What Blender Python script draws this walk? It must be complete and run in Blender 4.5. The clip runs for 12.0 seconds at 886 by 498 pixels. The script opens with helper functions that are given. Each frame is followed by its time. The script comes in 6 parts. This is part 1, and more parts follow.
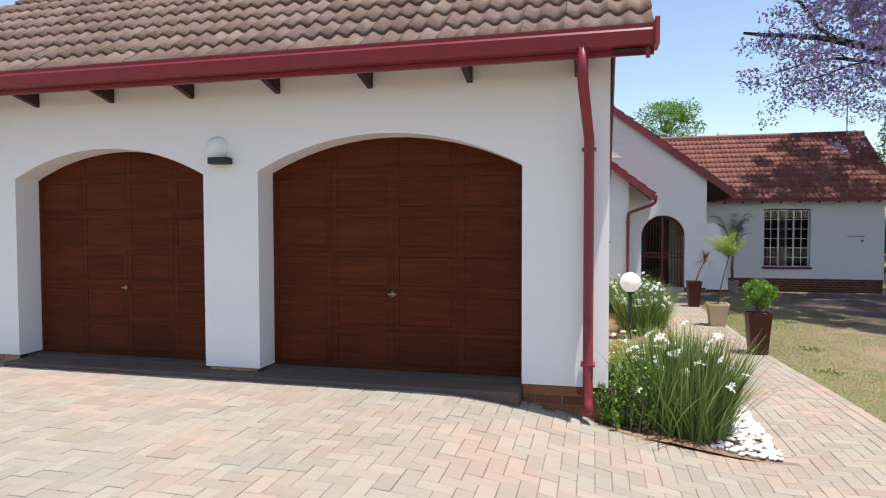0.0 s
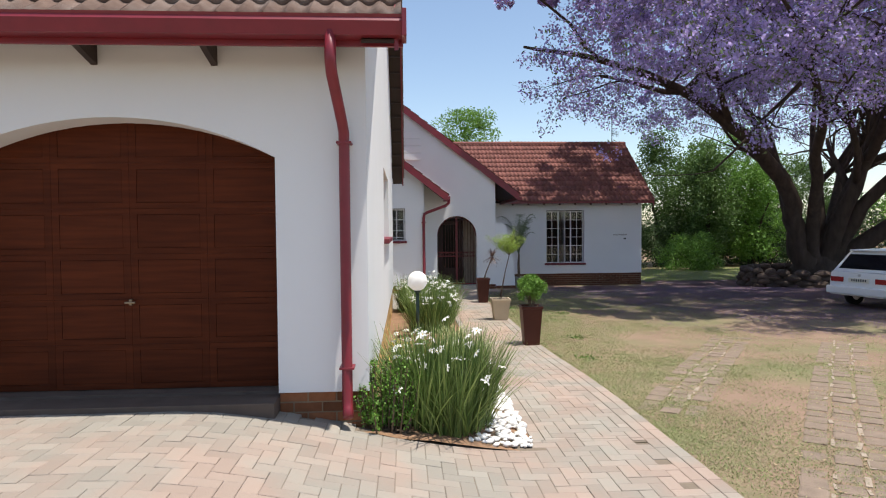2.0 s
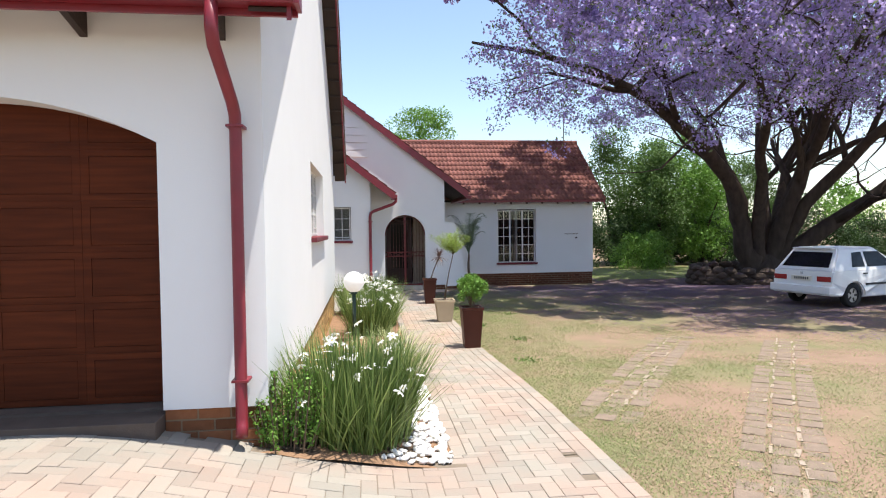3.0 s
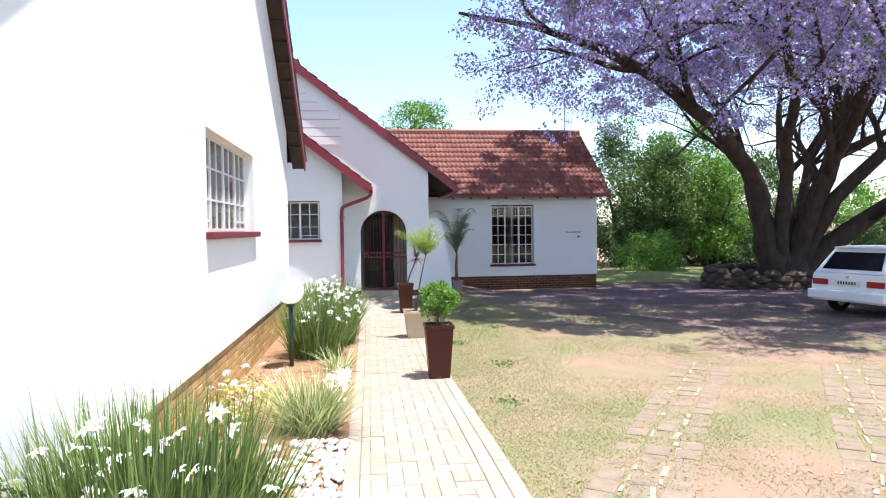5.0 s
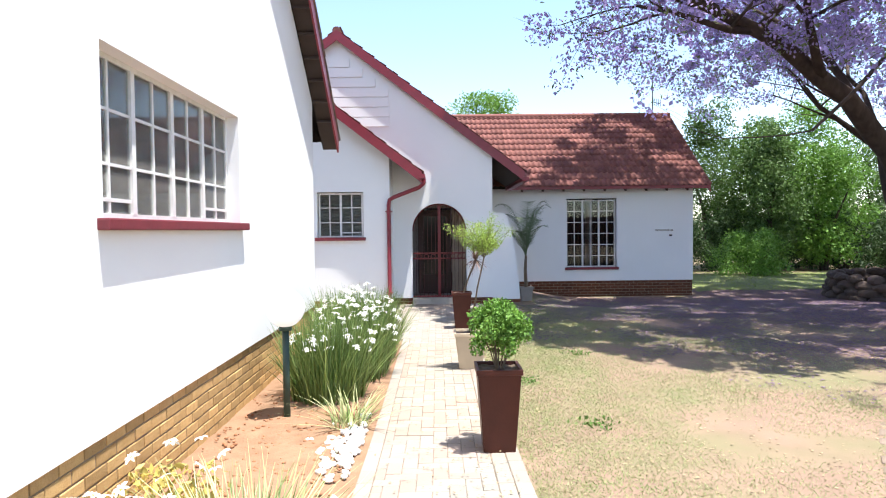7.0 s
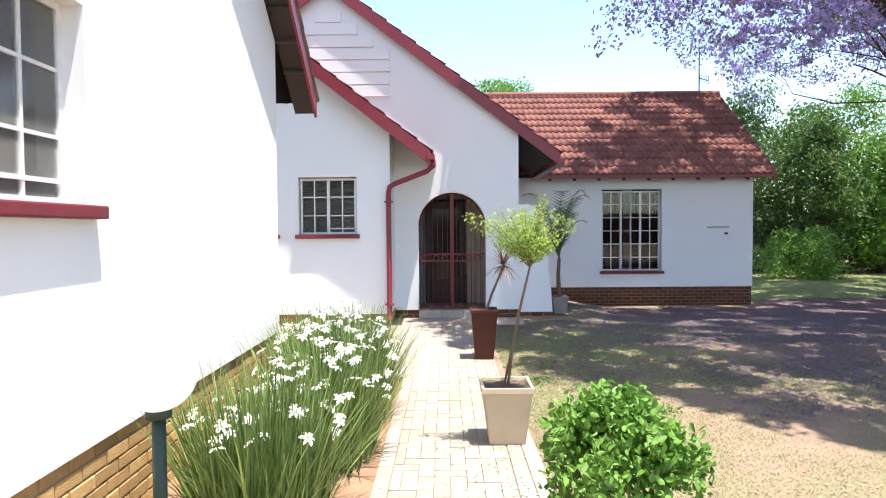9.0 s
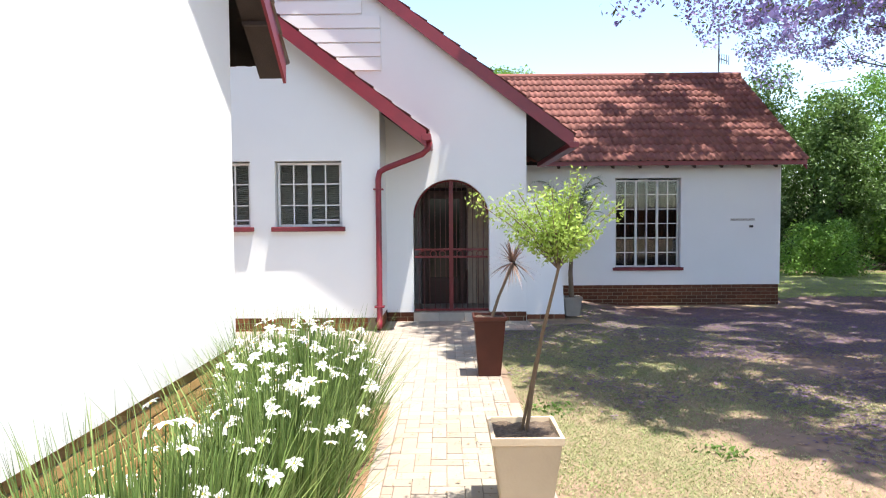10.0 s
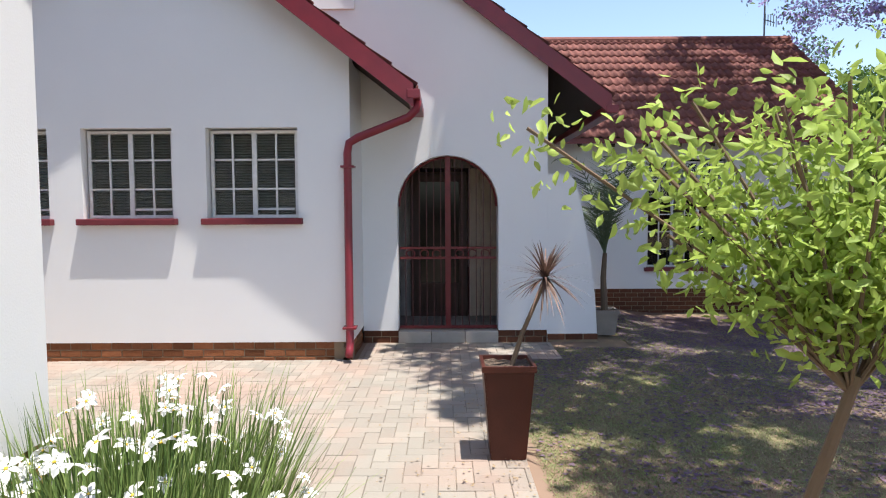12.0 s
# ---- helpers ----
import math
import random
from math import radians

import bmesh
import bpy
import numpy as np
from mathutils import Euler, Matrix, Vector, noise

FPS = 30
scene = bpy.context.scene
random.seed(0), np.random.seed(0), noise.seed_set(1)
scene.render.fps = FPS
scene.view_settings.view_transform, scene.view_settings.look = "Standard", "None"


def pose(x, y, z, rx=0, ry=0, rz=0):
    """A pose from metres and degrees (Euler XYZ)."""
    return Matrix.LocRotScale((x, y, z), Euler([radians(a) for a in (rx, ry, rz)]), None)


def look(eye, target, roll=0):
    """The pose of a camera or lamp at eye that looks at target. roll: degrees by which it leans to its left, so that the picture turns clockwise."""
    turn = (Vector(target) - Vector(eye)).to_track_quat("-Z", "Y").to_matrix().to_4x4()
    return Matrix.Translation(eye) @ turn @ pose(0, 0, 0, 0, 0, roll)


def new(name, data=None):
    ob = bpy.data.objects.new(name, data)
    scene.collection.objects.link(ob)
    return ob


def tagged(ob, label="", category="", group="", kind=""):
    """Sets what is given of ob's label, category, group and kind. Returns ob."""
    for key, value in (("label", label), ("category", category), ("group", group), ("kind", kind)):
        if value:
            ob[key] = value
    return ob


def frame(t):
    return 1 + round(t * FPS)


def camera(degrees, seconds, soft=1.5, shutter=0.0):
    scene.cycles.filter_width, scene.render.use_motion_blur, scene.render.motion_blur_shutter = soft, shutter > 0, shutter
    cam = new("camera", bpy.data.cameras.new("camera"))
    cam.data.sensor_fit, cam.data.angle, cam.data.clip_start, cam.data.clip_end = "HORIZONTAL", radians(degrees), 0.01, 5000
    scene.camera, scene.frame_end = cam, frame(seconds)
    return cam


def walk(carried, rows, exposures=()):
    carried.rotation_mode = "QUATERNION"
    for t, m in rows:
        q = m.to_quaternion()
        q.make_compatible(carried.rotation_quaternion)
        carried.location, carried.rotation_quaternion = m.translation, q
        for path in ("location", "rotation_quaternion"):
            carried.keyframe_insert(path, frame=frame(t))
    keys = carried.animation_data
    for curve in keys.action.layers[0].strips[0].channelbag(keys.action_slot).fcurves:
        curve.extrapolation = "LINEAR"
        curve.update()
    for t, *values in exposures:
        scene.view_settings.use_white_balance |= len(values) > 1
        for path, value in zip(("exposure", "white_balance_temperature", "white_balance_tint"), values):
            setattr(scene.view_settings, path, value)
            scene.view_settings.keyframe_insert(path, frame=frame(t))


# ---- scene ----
cam = camera(70.8, 12.0, soft=1.1)
PATH = [
    (0, (-0.131, -0.476, 1.75), (-0.6, 1.467, 1.681), -0.1),
    (0.5, (-0.032, -0.453, 1.75), (-0.342, 1.521, 1.68), -0.1),
    (1, (0.072, -0.42, 1.732), (-0.084, 1.573, 1.665), -0.2),
    (1.5, (0.168, -0.325, 1.716), (0.151, 1.674, 1.65), -0.3),
    (2, (0.311, -0.151, 1.707), (0.431, 1.844, 1.642), -0.5),
    (2.5, (0.507, 0.049, 1.678), (0.72, 2.037, 1.614), -0.7),
    (3, (0.728, 0.312, 1.656), (0.975, 2.295, 1.592), -0.7),
    (5, (1.581, 2.623, 1.564), (1.817, 4.608, 1.501), -0.7),
    (5.5, (1.718, 3.287, 1.557), (1.909, 5.276, 1.492), -0.6),
    (6, (1.836, 3.963, 1.531), (1.972, 5.958, 1.467), -0.6),
    (6.5, (1.891, 4.642, 1.522), (1.959, 6.64, 1.461), -0.6),
    (7, (1.953, 5.358, 1.474), (1.971, 7.357, 1.414), -0.6),
    (9, (1.884, 8.288, 1.435), (1.874, 10.287, 1.368), -0.4),
    (9.5, (1.874, 8.994, 1.399), (1.866, 10.993, 1.325), -0.5),
    (10, (1.907, 9.671, 1.389), (1.898, 11.669, 1.304), -0.4),
    (10.5, (1.889, 10.329, 1.415), (1.883, 12.327, 1.317), -0.2),
    (11, (1.897, 10.966, 1.415), (1.895, 12.963, 1.308), -0.3),
    (11.5, (1.916, 11.629, 1.407), (1.914, 13.627, 1.3), -0.3),
    (12, (1.947, 12.255, 1.389), (1.944, 14.251, 1.272), -0.3),
]
EXPOSURES = ((0, 0.54, 6800, 10), (0.7, 0.34, 6800, 10), (1.5, 0.2, 6800, 10), (2.2, 0.44, 6800, 10), (3.2, 0.86, 6750, 10), (4.8, 1.22, 6450, 10), (6.0, 1.26, 6450, 10), (9.5, 1.46, 6700, 9), (10.6, 1.28, 6850, 10), (12, 0.82, 6700, 11))
walk(cam, [(t, look(eye, target, roll)) for t, eye, target, roll in PATH], EXPOSURES)

# ---- light ----
SUN_FROM = Vector((0.215, -0.12, 1.0)).normalized()
world = bpy.data.worlds.new("world")
scene.world = world
world.use_nodes = True
wn = world.node_tree.nodes
sky = wn.new("ShaderNodeTexSky")
sky.sky_type = "NISHITA"
sky.sun_disc = False
sky.sun_elevation = math.asin(SUN_FROM.z)
sky.sun_rotation = math.atan2(SUN_FROM.x, SUN_FROM.y)
sky.dust_density = 0.7
world.node_tree.links.new(sky.outputs[0], wn["Background"].inputs[0])
wn["Background"].inputs[1].default_value = 0.15
sun = new("sun", bpy.data.lights.new("sun", "SUN"))
sun.data.energy, sun.data.angle, sun.data.color = 4.9, radians(0.53), (1.0, 0.975, 0.94)
sun.matrix_world = look(SUN_FROM * 60, (0, 0, 0))


# ---- materials ----
def lin(c):
    return tuple((v / 255 / 12.92) if v / 255 <= 0.04045 else ((v / 255 + 0.055) / 1.055) ** 2.4 for v in c)


def material(name, base, other=None, scale=8.0, rough=0.8, metal=0.0, bump=0.15, fine=60.0, spread=0.5, random_amount=0.0, islands=False, spec=0.4, stain=None, stain_scale=0.7, stain_amount=0.5, stain_from=0.45, stretch=(1, 1, 1), translucent=0.0):
    """A procedural surface: two colours mixed by noise, broad stains, fine bump, and a change of value from piece to piece."""
    m = bpy.data.materials.new(name)
    m.use_nodes = True
    t = m.node_tree
    n, l = t.nodes, t.links
    b = n["Principled BSDF"]
    other = other or tuple(v * 0.82 for v in base)
    co = n.new("ShaderNodeTexCoord")
    mp = n.new("ShaderNodeMapping")
    mp.inputs["Scale"].default_value = stretch
    geo = n.new("ShaderNodeNewGeometry")
    l.new(geo.outputs["Position"], mp.inputs[0])
    n1 = n.new("ShaderNodeTexNoise")
    n1.inputs["Scale"].default_value, n1.inputs["Detail"].default_value = scale, 6
    l.new(mp.outputs[0], n1.inputs["Vector"])
    r1 = n.new("ShaderNodeMapRange")
    r1.inputs[1].default_value, r1.inputs[2].default_value = 0.5 - 0.5 * spread, 0.5 + 0.5 * spread
    l.new(n1.outputs[0], r1.inputs[0])
    mix = n.new("ShaderNodeMix")
    mix.data_type = "RGBA"
    mix.inputs[6].default_value, mix.inputs[7].default_value = (*base, 1), (*other, 1)
    l.new(r1.outputs[0], mix.inputs[0])
    out = mix.outputs[2]
    if stain:
        n2 = n.new("ShaderNodeTexNoise")
        n2.inputs["Scale"].default_value, n2.inputs["Detail"].default_value = stain_scale, 5
        l.new(geo.outputs["Position"], n2.inputs["Vector"])
        r2 = n.new("ShaderNodeMapRange")
        r2.inputs[1].default_value, r2.inputs[2].default_value, r2.inputs[4].default_value = stain_from, stain_from + 0.24, stain_amount
        l.new(n2.outputs[0], r2.inputs[0])
        mx = n.new("ShaderNodeMix")
        mx.data_type = "RGBA"
        l.new(r2.outputs[0], mx.inputs[0])
        l.new(out, mx.inputs[6])
        mx.inputs[7].default_value = (*stain, 1)
        out = mx.outputs[2]
    if random_amount:
        if islands:
            rnd = geo.outputs["Random Per Island"]
        else:
            rnd = n.new("ShaderNodeObjectInfo").outputs["Random"]
        rr = n.new("ShaderNodeMapRange")
        rr.inputs[3].default_value, rr.inputs[4].default_value = 1 - random_amount, 1 + random_amount
        l.new(rnd, rr.inputs[0])
        hs = n.new("ShaderNodeHueSaturation")
        l.new(rr.outputs[0], hs.inputs["Value"])
        l.new(out, hs.inputs["Color"])
        out = hs.outputs[0]
    l.new(out, b.inputs["Base Color"])
    b.inputs["Roughness"].default_value, b.inputs["Metallic"].default_value = rough, metal
    b.inputs["Specular IOR Level"].default_value = spec
    if bump:
        n3 = n.new("ShaderNodeTexNoise")
        n3.inputs["Scale"].default_value, n3.inputs["Detail"].default_value = fine, 4
        l.new(mp.outputs[0], n3.inputs["Vector"])
        bp = n.new("ShaderNodeBump")
        bp.inputs["Strength"].default_value, bp.inputs["Distance"].default_value = bump, 0.02
        l.new(n3.outputs[0], bp.inputs["Height"])
        l.new(bp.outputs[0], b.inputs["Normal"])
    if translucent:
        tr = n.new("ShaderNodeBsdfTranslucent")
        l.new(out, tr.inputs[0])
        ms = n.new("ShaderNodeMixShader")
        ms.inputs[0].default_value = translucent
        l.new(b.outputs[0], ms.inputs[1])
        l.new(tr.outputs[0], ms.inputs[2])
        l.new(ms.outputs[0], n["Material Output"].inputs[0])
    return m


def glass_material(name, grey_mix=0.0):
    m = bpy.data.materials.new(name)
    m.use_nodes = True
    n, l = m.node_tree.nodes, m.node_tree.links
    n.remove(n["Principled BSDF"])
    tr, gl, fr, mx = n.new("ShaderNodeBsdfTransparent"), n.new("ShaderNodeBsdfGlossy"), n.new("ShaderNodeFresnel"), n.new("ShaderNodeMixShader")
    tr.inputs[0].default_value = (0.86, 0.9, 0.88, 1)
    gl.inputs["Roughness"].default_value = 0.02
    fr.inputs[0].default_value = 1.5
    l.new(fr.outputs[0], mx.inputs[0])
    l.new(tr.outputs[0], mx.inputs[1])
    l.new(gl.outputs[0], mx.inputs[2])
    # a diffuse grey share, uneven by noise, mixed over the clear glass
    if grey_mix:
        df, md = n.new("ShaderNodeBsdfDiffuse"), n.new("ShaderNodeMixShader")
        df.inputs[0].default_value = (0.55, 0.53, 0.5, 1)
        ns, mr = n.new("ShaderNodeTexNoise"), n.new("ShaderNodeMapRange")
        ns.inputs["Scale"].default_value, ns.inputs["Detail"].default_value = 3.0, 5
        mr.inputs[1].default_value, mr.inputs[2].default_value, mr.inputs[3].default_value, mr.inputs[4].default_value = 0.3, 0.7, grey_mix * 0.7, grey_mix * 1.3
        l.new(n.new("ShaderNodeNewGeometry").outputs["Position"], ns.inputs["Vector"])
        l.new(ns.outputs[0], mr.inputs[0])
        l.new(mr.outputs[0], md.inputs[0])
        l.new(mx.outputs[0], md.inputs[1])
        l.new(df.outputs[0], md.inputs[2])
        l.new(md.outputs[0], n["Material Output"].inputs[0])
    else:
        l.new(mx.outputs[0], n["Material Output"].inputs[0])
    return m


M_WALL = material("white_stucco", (0.81, 0.805, 0.79), (0.76, 0.755, 0.74), scale=1.3, rough=0.9, bump=0.055, fine=85, spread=0.9, spec=0.2)
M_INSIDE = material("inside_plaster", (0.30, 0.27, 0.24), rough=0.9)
M_RED = material("maroon_gutter_paint", (0.225, 0.019, 0.03), (0.17, 0.016, 0.025), scale=5, rough=0.38, bump=0.04, fine=30, spec=0.5)
M_SILL = material("red_sill_paint", (0.19, 0.028, 0.036), (0.14, 0.023, 0.03), scale=9, rough=0.6, bump=0.1)
M_TILE_BROWN = material("brown_concrete_tile", (0.20, 0.135, 0.105), (0.14, 0.09, 0.072), scale=14, rough=0.92, bump=0.4, fine=120, random_amount=0.16, islands=True, spec=0.2, stain=(0.26, 0.21, 0.18), stain_scale=3.0, stain_amount=0.6)
M_TILE_RED = material("red_concrete_tile", (0.265, 0.108, 0.088), (0.185, 0.08, 0.066), scale=10, rough=0.85, bump=0.35, fine=90, random_amount=0.16, islands=True, spec=0.25, stain=(0.13, 0.085, 0.075), stain_scale=1.3, stain_amount=0.45)
M_TILE_RED_PART = material("red_concrete_tile_part", (0.265, 0.108, 0.088), (0.185, 0.08, 0.066), scale=10, rough=0.85, bump=0.35, fine=90, random_amount=0.16, spec=0.25)
M_TILE_BROWN_PART = material("brown_concrete_tile_part", (0.20, 0.135, 0.105), (0.14, 0.09, 0.072), scale=14, rough=0.92, bump=0.4, fine=120, random_amount=0.16, spec=0.2, stain=(0.26, 0.21, 0.18), stain_scale=3.0, stain_amount=0.6)
M_DARKWOOD = material("dark_rafter_wood", (0.045, 0.028, 0.022), rough=0.7, bump=0.2)
M_DOOR = material("stained_meranti", (0.115, 0.026, 0.008), (0.058, 0.0125, 0.0045), scale=3.0, rough=0.6, bump=0.12, fine=40, random_amount=0.12, stretch=(0.6, 1, 9), spec=0.12)
M_BRICK = material("yellow_face_brick", (0.50, 0.32, 0.14), (0.40, 0.245, 0.10), scale=20, rough=0.85, bump=0.35, fine=90, random_amount=0.22, spec=0.2)
M_BRICK_DARK = material("brown_face_brick", (0.14, 0.055, 0.03), (0.10, 0.04, 0.022), scale=20, rough=0.85, bump=0.3, fine=90, random_amount=0.2, spec=0.2)
M_MORTAR = material("mortar", (0.27, 0.2, 0.13), rough=0.95, bump=0.3)
M_STEEL = material("white_window_steel", (0.74, 0.73, 0.70), rough=0.45, bump=0.03, scale=20)
M_GLASS = glass_material("window_glass")
M_GLASS_GREYED = glass_material("greyed_window_glass", 0.11)
# concrete colour lowered to carry the shadow at the garage doors
M_FLOOR = material("shadow_dark_floor", (0.13, 0.095, 0.075), (0.09, 0.066, 0.052), scale=6, rough=0.85, bump=0.2)
M_CONCRETE = material("concrete", (0.30, 0.26, 0.22), (0.22, 0.19, 0.165), scale=6, rough=0.9, bump=0.25)


# ---- building helpers ----
def obj(name, bm, mat, parent=None, label="", smooth=False):
    me = bpy.data.meshes.new(name)
    bm.normal_update()
    bm.to_mesh(me)
    bm.free()
    if smooth:
        me.polygons.foreach_set("use_smooth", [True] * len(me.polygons))
    me.materials.append(mat)
    ob = new(name, me)
    if parent is not None:
        ob.parent = parent
    if label:
        ob["label"] = label
    return ob


def part(name, bm, mat, parent, label="", smooth=False):
    return obj(name, bm, mat, parent, label, smooth)


def empty(name, x=0, y=0, z=0, rz=0):
    e = new(name)
    e.empty_display_size = 0.1
    e.matrix_basis = pose(x, y, z, 0, 0, rz)
    return e


def box(bm, x0, x1, y0, y1, z0, z1, bevel=0.0, m=None):
    r = bmesh.ops.create_cube(bm, size=1.0)
    vs = r["verts"]
    bmesh.ops.scale(bm, vec=(x1 - x0, y1 - y0, z1 - z0), verts=vs)
    bmesh.ops.translate(bm, vec=((x0 + x1) / 2, (y0 + y1) / 2, (z0 + z1) / 2), verts=vs)
    if bevel:
        es = list({e for v in vs for e in v.link_edges})
        r2 = bmesh.ops.bevel(bm, geom=es, offset=bevel, segments=2, affect="EDGES", profile=0.6)
        vs = list({v for f in r2["faces"] for v in f.verts} | {v for v in vs if v.is_valid})
    if m is not None:
        bmesh.ops.transform(bm, matrix=m, verts=vs)
    return vs


def boxed(x0, x1, y0, y1, z0, z1, bevel=0.0, m=None):
    bm = bmesh.new()
    box(bm, x0, x1, y0, y1, z0, z1, bevel, m)
    return bm


def wall(outer, holes, to3, thick):
    """A slab cut from a 2D outline with holes; to3 maps (u, v) to the front face, thick is the way through it."""
    bm = bmesh.new()
    edges = []
    for loop in [outer, *holes]:
        vs = [bm.verts.new(to3(u, v)) for u, v in loop]
        edges += [bm.edges.new((vs[i], vs[(i + 1) % len(vs)])) for i in range(len(vs))]
    bmesh.ops.triangle_fill(bm, use_beauty=True, use_dissolve=False, edges=edges)
    r = bmesh.ops.extrude_face_region(bm, geom=bm.faces[:])
    bmesh.ops.translate(bm, vec=thick, verts=[g for g in r["geom"] if isinstance(g, bmesh.types.BMVert)])
    bmesh.ops.recalc_face_normals(bm, faces=bm.faces[:])
    return bm


def tube(path, radius, sides=10, taper=None, bm=None, caps=True):
    """A round tube along a list of points; taper gives each point's radius."""
    bm = bm or bmesh.new()
    pts = [Vector(p) for p in path]
    rings = []
    for i, p in enumerate(pts):
        d = (pts[min(i + 1, len(pts) - 1)] - pts[max(i - 1, 0)]).normalized()
        a = d.orthogonal().normalized() if i == 0 else (side - d * side.dot(d)).normalized()
        side = a
        b = d.cross(a)
        r = taper[i] if taper else radius
        rings.append([bm.verts.new(p + (a * math.cos(k * math.tau / sides) + b * math.sin(k * math.tau / sides)) * r) for k in range(sides)])
    for r0, r1 in zip(rings, rings[1:]):
        for k in range(sides):
            bm.faces.new((r0[k], r0[(k + 1) % sides], r1[(k + 1) % sides], r1[k]))
    if caps:
        bm.faces.new(rings[0][::-1])
        bm.faces.new(rings[-1])
    return bm


def prism(section, y0, y1, bm=None):
    """A section in x, z drawn out from y0 to y1."""
    bm = bm or bmesh.new()
    a = [bm.verts.new((x, y0, z)) for x, z in section]
    b = [bm.verts.new((x, y1, z)) for x, z in section]
    n = len(section)
    bm.faces.new(a)
    bm.faces.new(b[::-1])
    for i in range(n):
        bm.faces.new((a[(i + 1) % n], a[i], b[i], b[(i + 1) % n]))
    bmesh.ops.recalc_face_normals(bm, faces=bm.faces[:])
    return bm


def prism_x(section, x0, x1):
    """A section in y, z drawn out from x0 to x1."""
    bm = prism([(y, z) for y, z in section], x0, x1)
    bmesh.ops.transform(bm, matrix=Matrix(((0, 1, 0, 0), (1, 0, 0, 0), (0, 0, 1, 0), (0, 0, 0, 1))), verts=bm.verts)
    bmesh.ops.recalc_face_normals(bm, faces=bm.faces[:])
    return bm


def mesh_from(name, verts, faces, mat, parent=None, smooth=False):
    me = bpy.data.meshes.new(name)
    me.from_pydata(verts, [], faces)
    me.materials.append(mat)
    if smooth:
        me.polygons.foreach_set("use_smooth", [True] * len(me.polygons))
    ob = new(name, me)
    if parent is not None:
        ob.parent = parent
    return ob


def smooth_step(v):
    v = min(1.0, max(0.0, v))
    return v * v * (3 - 2 * v)


def gz(x, y):
    """The lie of the land: a ramp up to the garage doors, a gentle fall towards the house."""
    z = -0.30 + 0.16 * smooth_step((11 - y) / 5)
    z += 0.41 * smooth_step((1.35 - x) / 2.9) * smooth_step((8.5 - y) / 3)
    z -= 0.30 * smooth_step((y - 17) / 7) * smooth_step((x - 4.0) / 2)
    return z


def arch(x0, x1, spring, crown, n=18, base=None):
    """Outline of an opening with a segmental arch, anticlockwise from the lower left."""
    w, h = (x1 - x0) / 2, crown - spring
    r = (w * w + h * h) / (2 * h)
    cx, cz = (x0 + x1) / 2, crown - r
    a = math.asin(min(1, w / r)) if h <= w else math.pi - math.asin(min(1, w / r))
    pts = [(x0, base), (x1, base)]
    pts += [(cx + r * math.sin(a - 2 * a * i / n), cz + r * math.cos(a - 2 * a * i / n)) for i in range(n + 1)]
    return pts


def structure(ob, label, category="wall"):
    return tagged(ob, label, category, kind="structure")


# ---- ground ----
M_EARTH = material("dry_lawn_earth", (0.272, 0.186, 0.134), (0.215, 0.15, 0.107), scale=2.5, rough=0.95, bump=0.14, fine=110, spec=0.1, stain=(0.15, 0.165, 0.075), stain_scale=0.6, stain_amount=0.8, stain_from=0.45)
bm = bmesh.new()
xs = sorted({-400, -150, -60, -30, -20, 60, 90, 150, 300, 600, *[v * 0.5 for v in range(-30, 100)]})
ys = sorted({-300, -100, -40, -20, 60, 90, 150, 300, 700, *[v * 0.5 for v in range(-20, 100)]})
grid = [[bm.verts.new((x, y, gz(x, y))) for x in xs] for y in ys]
for j in range(len(ys) - 1):
    for i in range(len(xs) - 1):
        bm.faces.new((grid[j][i], grid[j][i + 1], grid[j + 1][i + 1], grid[j + 1][i]))
structure(obj("ground", bm, M_EARTH, smooth=True), "dry patchy lawn and bare reddish earth", "ground")

# ---- garage ----
GF, GS, GB = 5.0, 0.0, 15.27          # front wall, side wall, back wall
GX = -9.6                             # far end of the garage, out of sight
D2 = (-3.30, -0.74)                   # opening nearest the corner
D1 = (-6.20, -3.90)
SPRING, CROWN, GFLOOR = 2.30, 2.62, 0.36
PITCH = 0.775
EAVE_Y, EAVE_Z = 4.52, 3.24
RIDGE_Y = 10.2
RIDGE_Z = EAVE_Z + (RIDGE_Y - EAVE_Y) * PITCH
BACK_Y = 16.15


def roof_z(y):
    return EAVE_Z + (y - EAVE_Y) * PITCH if y < RIDGE_Y else RIDGE_Z - (y - RIDGE_Y) * PITCH


def notch(pts):
    """An opening's outline from foot to foot, to be set into a wall's lower edge."""
    return [pts[0], *reversed(pts[2:]), pts[1]]


front = wall([(GX, 0.37), *notch(arch(*D1, SPRING - 0.02, CROWN - 0.05, base=0.37)), *notch(arch(*D2, SPRING, CROWN, base=0.37)), (GS, 0.37), (GS, 3.45), (GX, 3.45)], [], lambda u, v: (u, GF, v), (0, 0.32, 0))
structure(obj("wall_garage_front", front, M_WALL), "white stucco garage wall with two arched openings")
GW = (9.03, 11.57, 1.50, 2.61)
side = wall([(GF + 0.32, 0.29), (GB, 0.29), (GB, roof_z(GB) - 0.2), (RIDGE_Y, RIDGE_Z - 0.2), (GF + 0.32, roof_z(GF + 0.32) - 0.2)], [[(GW[0], GW[2]), (GW[1], GW[2]), (GW[1], GW[3]), (GW[0], GW[3])]], lambda u, v: (GS, u, v), (-0.28, 0, 0))
structure(obj("wall_garage_side", side, M_WALL), "bright white stucco gable wall of the garage")
structure(obj("wall_garage_back", boxed(GX, GS - 0.28, GB - 0.28, GB, -0.2, 3.0), M_WALL), "white stucco back wall of the garage")
